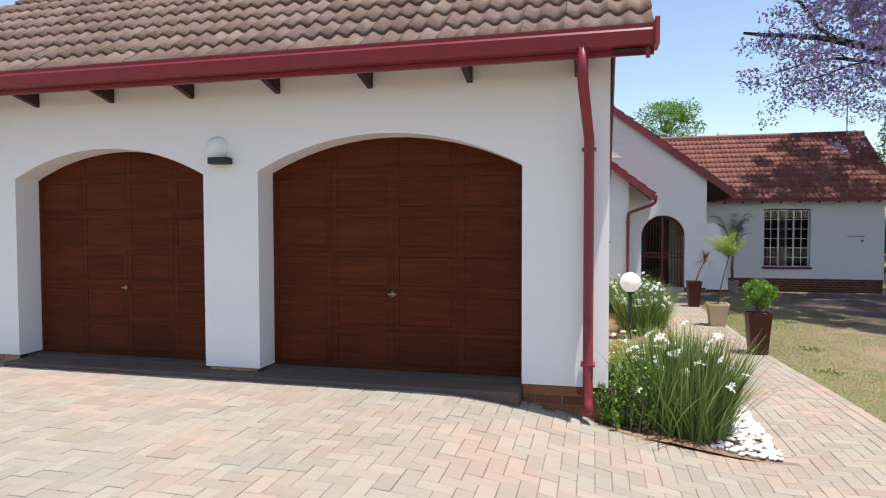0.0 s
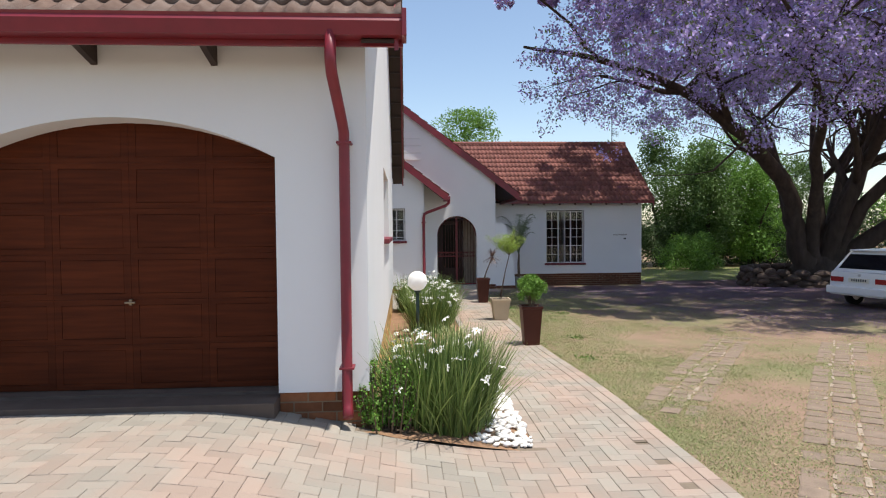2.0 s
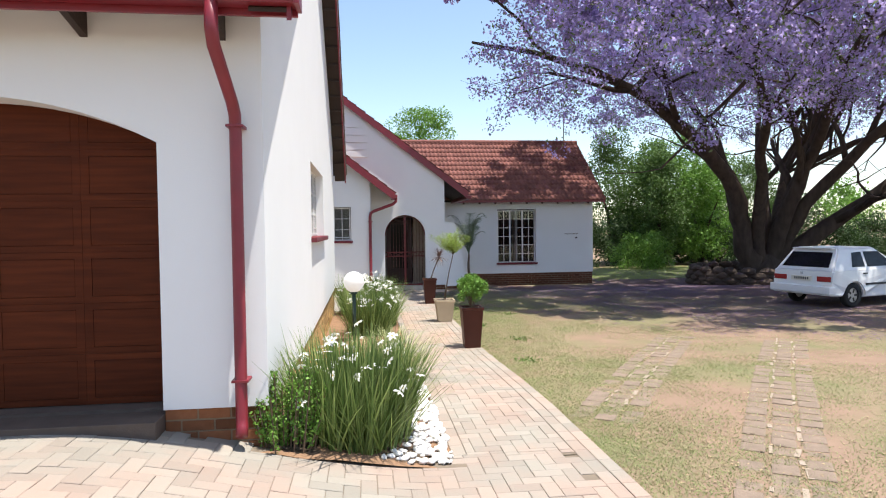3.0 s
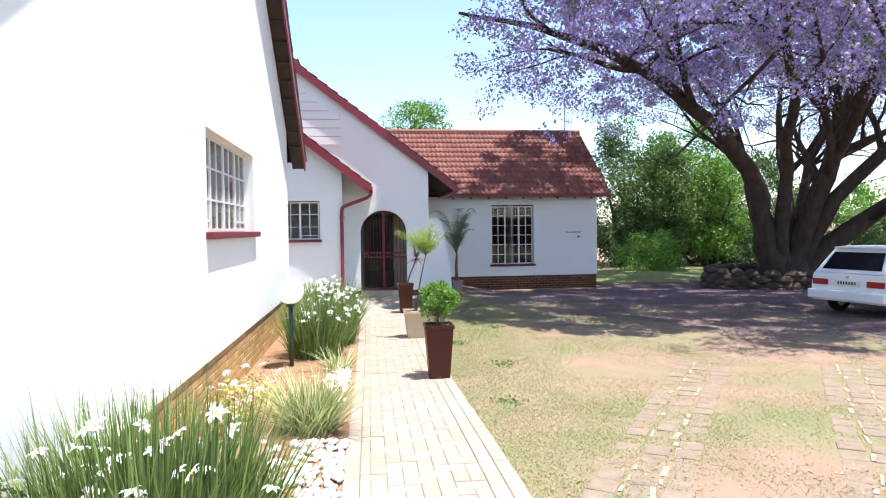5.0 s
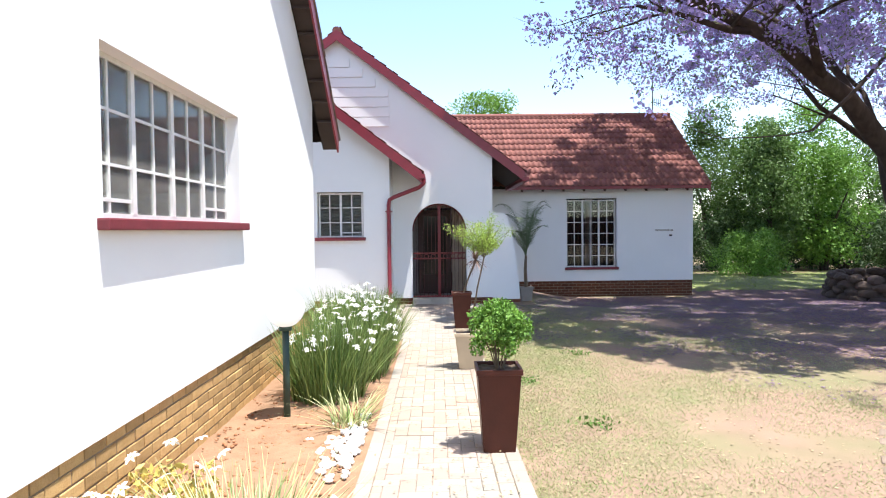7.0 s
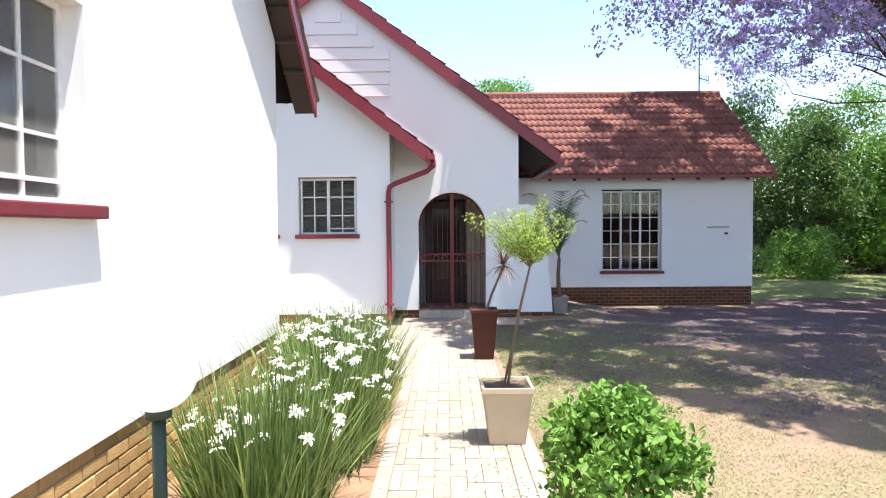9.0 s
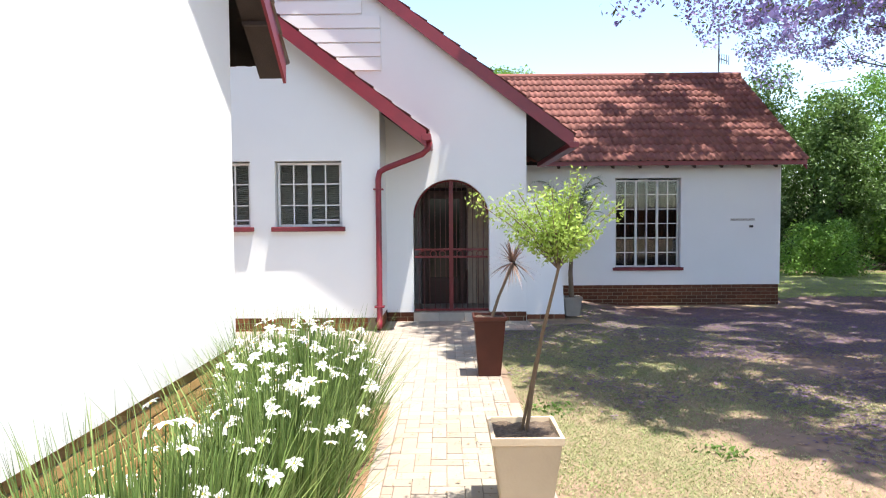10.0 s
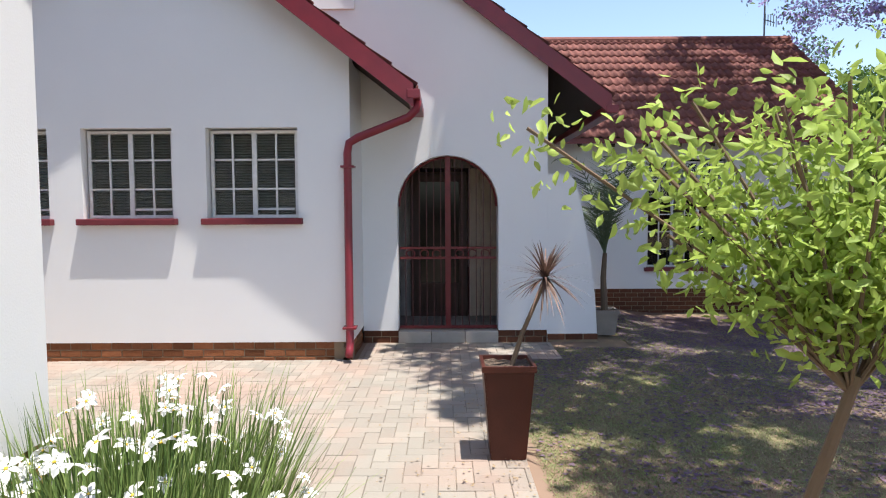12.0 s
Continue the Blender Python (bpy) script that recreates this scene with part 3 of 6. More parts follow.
# ---- plinths of face brick ----
BRICK = (0.222, 0.073, 0.1)
brick_mesh = bpy.data.meshes.new("brick")
bm = boxed(0, BRICK[0], 0, BRICK[2], 0, BRICK[1], 0.006)
bm.to_mesh(brick_mesh)
bm.free()
brick_mesh.materials.append(M_BRICK)
M_BRICK_RED = material("red_brown_face_brick", (0.25, 0.10, 0.045), (0.19, 0.07, 0.03), scale=20, rough=0.85, bump=0.3, fine=90, random_amount=0.4, spec=0.2)
brick_red = brick_mesh.copy()
brick_red.materials.clear()
brick_red.materials.append(M_BRICK_RED)
brick_dark = brick_mesh.copy()
brick_dark.materials.clear()
brick_dark.materials.append(M_BRICK_DARK)


def plinth(name, label, m, length, z_top, courses, mesh, depth=0.2):
    """Courses of brick under a wall: runs along x of the pose m, its face at y = 0, drawn back to y > 0."""
    p = structure(empty(name), label, "plinth")
    p.matrix_basis = m
    part("mortar_bed", boxed(0, length, 0.008, depth, z_top - courses * 0.085 - 0.05, z_top), M_MORTAR, p)
    rng = random.Random(len(name))
    for c in range(courses):
        z = z_top - 0.0755 - c * 0.085
        x = -0.117 if c % 2 else 0.0
        while x < length - 0.03:
            a, b = max(0.0, x), min(length, x + BRICK[0])
            if b - a > 0.03:
                ob = new("brick", mesh)
                ob.parent = p
                ob.matrix_basis = Matrix.LocRotScale((a, rng.uniform(-0.002, 0.003), z + rng.uniform(-0.001, 0.001)), None, ((b - a) / BRICK[0], 1, 1))
            x += 0.234
    return p


plinth("plinth_garage_front", "yellow-brown face brick plinth at the garage corner", pose(-0.735, GF + 0.02, 0), 0.735, 0.365, 4, brick_red)
plinth("plinth_garage_side", "yellow face brick plinth under the white wall", pose(-0.02, GF + 0.3, 0, 0, 0, 90), GB - GF - 0.3, 0.288, 7, brick_mesh)
plinth("plinth_garage_left", "brown face brick plinth of the pier", pose(-3.86, GF + 0.02, 0), 0.52, 0.365, 1, brick_mesh)
plinth("plinth_garage_end", "brown face brick plinth beside the door", pose(-9.0, GF + 0.02, 0), 2.78, 0.365, 1, brick_mesh)
plinth("plinth_kitchen", "brown face brick plinth under the kitchen wall", pose(-4.2, KY + 0.012, 0), 5.09, KF - 0.003, 3, brick_red)
plinth("plinth_kitchen_return", "brown face brick plinth at the return wall", pose(0.888, KY + 0.01, 0, 0, 0, 90), AY - KY - 0.02, KF - 0.003, 3, brick_red)
plinth("plinth_entrance", "brown brick plinth beside the entrance step", pose(0.9, AY + 0.012, 0), 0.45, KF - 0.063, 2, brick_dark)
plinth("plinth_entrance_right", "brown brick plinth of the entrance wall", pose(2.65, AY + 0.012, 0), 0.63, KF - 0.063, 2, brick_dark)
plinth("plinth_buttress", "brown brick course at the foot of the buttress", pose(3.285, AY - 0.02, 0), 0.65, -0.19, 1, brick_dark, depth=0.1)
plinth("plinth_wing", "dark brown brick plinth under the wing wall", pose(3.29, BY + 0.012, 0), 6.48, -0.123, 6, brick_dark)
M_STEP = material("pale_step_slab", (0.46, 0.41, 0.35), (0.38, 0.34, 0.29), scale=7, rough=0.9, bump=0.2, fine=70, random_amount=0.1)
step = structure(empty("step"), "pale concrete slabs of the entrance step under the gate", "step")
for k in range(3):
    w_ = (A[1] - A[0]) / 3
    part("slab", boxed(A[0] + k * w_ + 0.003, A[0] + (k + 1) * w_ - 0.003, AY - 0.02, AY + 0.297, -0.34, KF - 0.075, 0.008), M_STEP, step)


# out of view; added only to darken what the window panes reflect
structure(obj("wall_garden", boxed(-20, 48, -14.3, -14.0, -0.6, 2.6), M_BRICK_DARK), "unseen brown brick wall added to darken the window reflections")


# ---- entrance gate, door, inside of the windows ----
M_GATE = material("maroon_gate_steel", (0.16, 0.02, 0.022), rough=0.4, bump=0.05)
M_GATE_BAR = material("dark_gate_bar", (0.07, 0.014, 0.014), rough=0.5, bump=0.05)
M_DARKGLASS = material("dark_door_glass", (0.012, 0.01, 0.01), rough=0.12, bump=0, spec=0.3)
M_CREAM = material("cream_door_paint", (0.5, 0.41, 0.31), rough=0.6)
M_DARKDOOR = material("dark_door_wood", (0.05, 0.02, 0.012), rough=0.5, stretch=(8, 8, 1))
gate = empty("security_gate", A[0], AY + 0.13, KF - 0.07)
tagged(gate, "closed maroon steel security gate with scroll panel filling the arch", "gate")
gw_, gh = A[1] - A[0], 2.12 - KF + 0.07
part("bottom_rail", boxed(0.01, gw_ - 0.01, 0, 0.03, 0.01, 0.05), M_GATE, gate)
for z in (0.93, 1.06):
    part("lock_rail", boxed(0.02, gw_ - 0.02, 0, 0.03, z, z + 0.03), M_GATE, gate)
part("meeting_stile", boxed(gw_ / 2 - 0.035, gw_ / 2 + 0.035, -0.005, 0.035, 0.05, gh - 0.02), M_GATE, gate)


def arch_top(x):
    r = gw_ / 2
    return 1.47 - KF + 0.07 + math.sqrt(max(0.0, r * r - (x - r) ** 2))


for i in range(1, 14):
    x = gw_ * i / 14
    if abs(x - gw_ / 2) > 0.04:
        part("gate_bar", boxed(x - 0.006, x + 0.006, 0.007, 0.021, 0.05, arch_top(x) - 0.01), M_GATE_BAR, gate)
for cx in (0.16, 0.34, 0.50, 0.80, 0.97, 1.14):
    part("scroll", tube([(cx + 0.055 * math.cos(a), 0.015, 1.0 + 0.05 * math.sin(a)) for a in np.linspace(0, math.tau, 15)], 0.008, 6), M_GATE, gate)
part("arch_frame", tube([(gw_ / 2 - (gw_ / 2 - 0.015) * math.cos(a), 0.015, 1.47 - KF + 0.07 + (gw_ / 2 - 0.015) * math.sin(a)) for a in np.linspace(0, math.pi, 19)], 0.014, 6), M_GATE, gate)
fd = empty("front_door", 1.45, AY + 1.25, -0.16)
tagged(fd, "dark wooden front door with tall glass panel, closed", "door")
part("door_leaf", boxed(0.0, 0.13, 0, 0.05, 0, 2.15), M_DARKDOOR, fd)
part("door_leaf", boxed(0.72, 0.85, 0, 0.05, 0, 2.15), M_DARKDOOR, fd)
part("kick_panel", boxed(0.13, 0.72, 0.005, 0.045, 0, 0.5, 0.01), M_DARKDOOR, fd)
part("top_rail", boxed(0.13, 0.72, 0, 0.05, 2.0, 2.15), M_DARKDOOR, fd)
part("glass_panel", boxed(0.13, 0.72, 0.02, 0.026, 0.5, 2.0), M_DARKGLASS, fd)
sd = empty("side_screen", 2.32, AY + 1.25, -0.16)
tagged(sd, "cream painted boarded side screen beside the front door", "screen")
for k in range(4):
    part("board", boxed(0.01 + k * 0.16, 0.165 + k * 0.16, 0, 0.03, 0, 2.2, 0.006), M_CREAM, sd)
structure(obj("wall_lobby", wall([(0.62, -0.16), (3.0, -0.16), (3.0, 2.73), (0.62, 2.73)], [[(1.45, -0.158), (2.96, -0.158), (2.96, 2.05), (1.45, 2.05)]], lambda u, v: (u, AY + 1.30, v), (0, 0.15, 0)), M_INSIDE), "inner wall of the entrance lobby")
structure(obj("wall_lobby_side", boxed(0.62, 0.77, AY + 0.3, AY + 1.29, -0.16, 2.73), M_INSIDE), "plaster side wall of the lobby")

M_BLIND = material("blind_slat", (0.5, 0.46, 0.41), rough=0.5)
M_CURTAIN = material("curtain_cloth", (0.03, 0.026, 0.026), (0.018, 0.016, 0.016), scale=3, rough=0.9, stretch=(20, 1, 1))
for a, b in KW:
    bl = tagged(empty("window_blind", a, KY + 0.2, 1.34), "grey venetian blind hanging behind the window", "blind", group="kitchen blinds")
    part("head_rail", boxed(0.03, b - a - 0.03, -0.02, 0.02, 0.95, 0.98), M_BLIND, bl)
    for k in range(30):
        z = 0.03 + k * 0.031
        part("slat", boxed(0.03, b - a - 0.03, -0.012, 0.012, z, z + 0.003, m=Matrix.Translation((0, 0, z)) @ pose(0, 0, 0, 40) @ Matrix.Translation((0, 0, -z))), M_BLIND, bl)
for sx in (0, 1):
    bm = bmesh.new()
    x0 = W2[0] - 0.05 + sx * 0.95
    top, bot = [], []
    for k in range(37):
        u = k / 36
        x, y = x0 + u * 0.72, BY + 0.42 + 0.035 * math.sin(u * 44)
        top.append(bm.verts.new((x, y, 2.5)))
        bot.append(bm.verts.new((x, y + 0.01 * math.sin(u * 9), 0.1)))
    for k in range(36):
        bm.faces.new((bot[k], bot[k + 1], top[k + 1], top[k]))
    bmesh.ops.solidify(bm, geom=bm.faces[:], thickness=0.006)
    tagged(obj("curtain", bm, M_CURTAIN, smooth=True), "drawn dark cloth curtain behind the barred window", "curtain")

# ---- fittings on the walls ----
M_WHITE = material("white_enamel", (0.78, 0.78, 0.76), rough=0.35, bump=0.02)
M_BLACK = material("black_metal", (0.02, 0.02, 0.02), rough=0.5, bump=0.05)
wl = empty("wall_lamp", -3.74, GF, 2.50)
tagged(wl, "white half-round plaster wall light over a black sensor box", "wall light")
bm = bmesh.new()
bmesh.ops.create_uvsphere(bm, u_segments=20, v_segments=12, radius=0.125)
bmesh.ops.delete(bm, geom=[v for v in bm.verts if v.co.y > 0.001], context="VERTS")
bmesh.ops.scale(bm, vec=(1, 0.5, 0.95), verts=bm.verts)
bmesh.ops.translate(bm, vec=(0, 0, 0.03), verts=bm.verts)
part("shade", bm, M_WALL, wl, smooth=True)
part("sensor_box", boxed(-0.04, 0.17, -0.11, 0.0, -0.13, -0.065, 0.01), M_BLACK, wl, "black sensor box")
vent = empty("air_vent", 8.62, BY, 1.385)
tagged(vent, "grey slotted air vent in the white wall", "vent")
for k in range(3):
    part("slat", boxed(0, 0.56, -0.012, 0.004, k * 0.018, k * 0.018 + 0.011), M_CONCRETE, vent)
tap = empty("garden_tap", 9.1, BY, 1.25)
tagged(tap, "small dark fitting fixed to the wall under the vent", "fitting")
part("body", boxed(-0.035, 0.035, -0.05, 0.0, -0.02, 0.02, 0.008), M_BLACK, tap)
part("plate", boxed(-0.045, 0.045, -0.006, 0.004, -0.03, 0.03), M_CONCRETE, tap)
M_AERIAL = material("weathered_aerial", (0.22, 0.22, 0.21), rough=0.5, metal=0.3, bump=0)
ant = empty("aerial", 9.55, RY, RZ + 0.1)
tagged(ant, "thin metal television aerial on the roof ridge", "aerial")
part("mast", tube([(0, 0, -0.1), (0, 0, 1.35)], 0.02, 8), M_AERIAL, ant)
part("boom", tube([(-0.02, 0, 0.42), (0.30, 0.1, 0.36)], 0.012, 6), M_AERIAL, ant)
for k in range(5):
    x = 0.02 + k * 0.065
    part("element", tube([(x, 0.0, 0.42 - 0.19 * x - 0.13), (x, 0.0, 0.42 - 0.19 * x + 0.13)], 0.009, 6), M_AERIAL, ant)

# ---- paving ----
M_PAVE = material("clay_paver_joined", (0.318, 0.243, 0.197), (0.275, 0.252, 0.212), scale=1.3, rough=0.88, bump=0.3, fine=70, spread=0.22, random_amount=0.1, islands=True, spec=0.2, stain=(0.28, 0.25, 0.21), stain_scale=2.6, stain_amount=0.35)
M_PAVE_PART = material("clay_paver", (0.335, 0.245, 0.19), (0.285, 0.25, 0.20), scale=1.1, rough=0.88, bump=0.3, fine=70, spread=0.25, random_amount=0.10, spec=0.2, stain=(0.28, 0.25, 0.21), stain_scale=2.6, stain_amount=0.3)
M_JOINT = material("paving_sand", (0.19, 0.15, 0.11), rough=0.95, bump=0.3)
U = 0.112


def paver(x0, y0, x1, y1, rng, gap=0.0014, h=0.02):
    """Corners of one paver with a chamfered top, laid on the slope of the ground."""
    x0, y0, x1, y1 = x0 + gap, y0 + gap, x1 - gap, y1 - gap
    c = 0.005
    dz = rng.uniform(-0.002, 0.003)
    out = []
    for i, (ins, z) in enumerate(((0, -0.02), (0, h - 0.004), (c, h))):
        for x, y in ((x0 + ins, y0 + ins), (x1 - ins, y0 + ins), (x1 - ins, y1 - ins), (x0 + ins, y1 - ins)):
            out.append((x, y, gz(x, y) + z + dz))
    return out


PF = [(8, 9, 10, 11)] + [(k, (k + 1) % 4, (k + 1) % 4 + 4, k + 4) for k in range(4)] + [(k + 4, (k + 1) % 4 + 4, (k + 1) % 4 + 8, k + 8) for k in range(4)]


def drive(x, y):
    return -9.4 < x < 2.34 and -2.5 < y < 4.985 or 0.0 <= x < 2.34 and 4.9 < y < 5.1


def joined_pavers(name, label, cells):
    rng = random.Random(3)
    v, f = [], []
    for c in cells:
        b = len(v)
        v += paver(*c, rng)
        f += [tuple(k + b for k in q) for q in PF]
    p = structure(empty(name), label, "paving")
    ob = mesh_from("pavers", v, f, M_PAVE, p)
    ob["kind"] = "stuff"
    return p


def bedding(name, parent, x0, x1, y0, y1, step=0.5):
    bm = bmesh.new()
    nx_, ny_ = max(1, int((x1 - x0) / step)), max(1, int((y1 - y0) / step))
    g = [[bm.verts.new((x0 + (x1 - x0) * i / nx_, y0 + (y1 - y0) * j / ny_, gz(x0 + (x1 - x0) * i / nx_, y0 + (y1 - y0) * j / ny_) + 0.012)) for i in range(nx_ + 1)] for j in range(ny_ + 1)]
    for j in range(ny_):
        for i in range(nx_):
            bm.faces.new((g[j][i], g[j][i + 1], g[j + 1][i + 1], g[j + 1][i]))
    part(name, bm, M_JOINT, parent)


cells = []
for i in range(-90, 26):
    for j in range(-24, 52):
        s = (i - j) % 4
        x, y = i * U, j * U
        if s == 0:
            c = (x, y, x + 2 * U, y + U)
        elif s == 3:
            c = (x, y, x + U, y + 2 * U)
        else:
            continue
        mx = (c[0] + c[2]) / 2
        end = min(c[3], 4.86 if -0.12 < mx < 1.37 else 5.1)
        if end - c[1] > 0.03 and drive(mx, (c[1] + end) / 2):
            cells.append((c[0], c[1], c[2], end))
dp = joined_pavers("paving_drive", "pink and grey clay pavers laid herringbone", cells)
bedding("bedding_sand", dp, -9.5, 2.56, -2.6, 4.98)
cells, near_cells = [], []


def herringbone(x0, x1, y0, y1):
    """Cells of a herringbone on the drive's own grid, trimmed to a rectangle."""
    out = []
    for i in range(int(x0 / U) - 3, int(x1 / U) + 3):
        for j in range(int(y0 / U) - 3, int(y1 / U) + 3):
            s = (i - j) % 4
            x, y = i * U, j * U
            if s not in (0, 3):
                continue
            a, b, c, d = (x, y, x + 2 * U, y + U) if s == 0 else (x, y, x + U, y + 2 * U)
            a, b, c, d = max(a, x0), max(b, y0), min(c, x1), min(d, y1)
            if c - a > 0.03 and d - b > 0.03:
                out.append((a, b, c, d))
    return out


for c in herringbone(1.495, 2.345, 5.1, 15.4):
    (near_cells if 10.6 < c[1] < 15.0 and len(near_cells) < 290 else cells).append(c)
for x in (1.38, 2.35, 2.465):
    y = 5.1 if x < 2 else 3.5
    while y < 15.3:
        cells.append((x, y, x + U, y + 2 * U))
        y += 2 * U
for c in herringbone(-4.4, 2.5, 15.404, 19.28) + herringbone(0.95, 3.3, 19.28, 20.16):
    cells.append(c)
pp = joined_pavers("paving_path", "sunlit pinkish clay paver path along the flower bed", cells)
bedding("bedding_sand", pp, 1.38, 2.56, 5.0, 15.4)
bedding("bedding_sand", pp, -4.4, 2.5, 15.4, 19.26)
bedding("bedding_sand", pp, 0.95, 3.3, 19.27, 20.15)
# threshold strip before the garage doors
structure(obj("threshold", boxed(D1[0], D2[1], GF - 0.18, GF + 0.128, 0.1, 0.335, 0.01), M_FLOOR), "concrete threshold before the garage doors, coloured dark for the shadow", "threshold")
# two wheel tracks of open concrete blocks across the lawn
M_BLOCK = material("weathered_block", (0.25, 0.19, 0.145), (0.175, 0.135, 0.105), scale=9, rough=0.95, bump=0.4, random_amount=0.15, spec=0.1, islands=True)
M_GRAVEL = material("pale_grit", (0.36, 0.295, 0.23), (0.29, 0.235, 0.18), scale=30, rough=0.95, bump=0.5)


def track(name, start, end, bend, width=0.66):
    tr = structure(empty(name), "worn wheel track of concrete blocks sunk in the lawn", "paving")
    rng = random.Random(4)
    a, b, c = Vector(start), Vector(bend), Vector(end)
    n_ = int(((b - a).length + (c - b).length) / 0.235)
    for k in range(n_):
        t = k / n_
        p = a * (1 - t) ** 2 + b * 2 * t * (1 - t) + c * t * t
        d = ((b - a) * (1 - t) + (c - b) * t).normalized()
        s = Vector((d.y, -d.x))
        for q in (-1, 0, 1):
            if rng.random() < 0.09:
                continue
            o = p + s * q * 0.225
            bm = boxed(-0.095, 0.095, -0.1, 0.1, -0.05, 0.006 + rng.uniform(-0.010, 0.004), 0.02)
            ob = part("block", bm, M_BLOCK, tr)
            ob.matrix_basis = pose(o.x, o.y, gz(o.x, o.y) + 0.004, rng.uniform(-2, 2), rng.uniform(-2, 2), math.degrees(math.atan2(d.y, d.x)) + 90 + rng.uniform(-4, 4))
        for q in (-0.5, 0.5):
            o = p + s * (q * 0.225 + rng.gauss(0, 0.018))
            if rng.random() < 0.45:
                hw, hl = rng.uniform(0.008, 0.022), rng.uniform(0.04, 0.11)
                bm = boxed(-hw, hw, -hl, hl, -0.03, 0.004)
                ob = part("grit_strip", bm, M_GRAVEL, tr)
                ob.matrix_basis = pose(o.x, o.y, gz(o.x, o.y) + 0.004, 0, 0, math.degrees(math.atan2(d.y, d.x)) + 90 + rng.uniform(-9, 9))
    return tr


track("wheel_track_1", (2.95, 5.9), (6.3, 10.9), (4.3, 8.0))
track("wheel_track_2", (2.95, 3.3), (7.9, 10.2), (4.9, 6.2))

# ---- planting helpers ----
def leaf_mat(name, a, b, **k):
    return material(name, a, b, scale=3, rough=k.pop("rough", 0.55), bump=0.0, random_amount=0.3, islands=True, translucent=k.pop("translucent", 0.3), spec=0.3, **k)


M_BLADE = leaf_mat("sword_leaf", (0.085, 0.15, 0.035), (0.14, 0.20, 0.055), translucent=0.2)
# paler copy for the outer blades, with sunlight put into its colour
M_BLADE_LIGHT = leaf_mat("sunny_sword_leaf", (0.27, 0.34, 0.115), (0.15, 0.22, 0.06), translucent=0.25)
M_BLADE_PALE = leaf_mat("variegated_blade", (0.52, 0.52, 0.30), (0.30, 0.36, 0.13))
M_PETAL = material("white_petal", (0.86, 0.86, 0.82), rough=0.6, bump=0, translucent=0.25)
M_STAMEN = material("yellow_petal_mark", (0.75, 0.5, 0.05), rough=0.6, bump=0)
M_LEAF_BRIGHT = leaf_mat("bright_leaf", (0.17, 0.32, 0.055), (0.12, 0.24, 0.04))
M_LEAF_MID = leaf_mat("mid_green_leaf", (0.13, 0.23, 0.045), (0.085, 0.16, 0.035))
M_LEAF_LIME = leaf_mat("lime_leaf", (0.42, 0.53, 0.13), (0.28, 0.40, 0.08), translucent=0.45)
M_LEAF_DARK = leaf_mat("dark_leaf", (0.075, 0.14, 0.038), (0.105, 0.18, 0.045))
# darker leaf copy: the hedge's shade is put into this green
M_LEAF_HEDGE_SHADE = leaf_mat("shaded_hedge_leaf", (0.032, 0.062, 0.02), (0.05, 0.09, 0.025))
M_LEAF_YELLOW = leaf_mat("yellow_leaf", (0.55, 0.45, 0.12), (0.40, 0.34, 0.1))
M_LEAF_GREY = leaf_mat("grey_green_leaf", (0.13, 0.17, 0.10), (0.09, 0.13, 0.06))
M_BLOSSOM = leaf_mat("jacaranda_blossom", (0.52, 0.43, 0.74), (0.39, 0.31, 0.61), rough=0.7, translucent=0.5)
M_BLOSSOM_UP = leaf_mat("upper_blossom", (0.48, 0.40, 0.69), (0.36, 0.29, 0.55), rough=0.7, translucent=0.1)
M_FERN = leaf_mat("jacaranda_leaf", (0.14, 0.20, 0.07), (0.2, 0.25, 0.10))
M_BARK = material("rough_dark_bark", (0.095, 0.07, 0.055), (0.05, 0.038, 0.03), scale=6, rough=0.95, bump=0.8, fine=14, stretch=(1, 1, 0.35), spec=0.1)
M_STEM = material("young_stem", (0.16, 0.11, 0.07), rough=0.85, bump=0.2)
M_SOIL = material("reddish_soil", (0.30, 0.185, 0.115), (0.21, 0.125, 0.075), scale=6, rough=0.97, bump=0.7, fine=45, spec=0.1)
M_POTSOIL = material("dark_potting_bark", (0.06, 0.042, 0.03), (0.14, 0.10, 0.07), scale=40, rough=0.95, bump=0.8, fine=60)
M_POT_BROWN = material("brown_glazed_pot", (0.078, 0.021, 0.013), (0.055, 0.016, 0.01), scale=5, rough=0.45, bump=0.06, spec=0.25)
M_POT_BEIGE = material("beige_pot", (0.56, 0.44, 0.30), (0.48, 0.37, 0.25), scale=5, rough=0.7, bump=0.1)


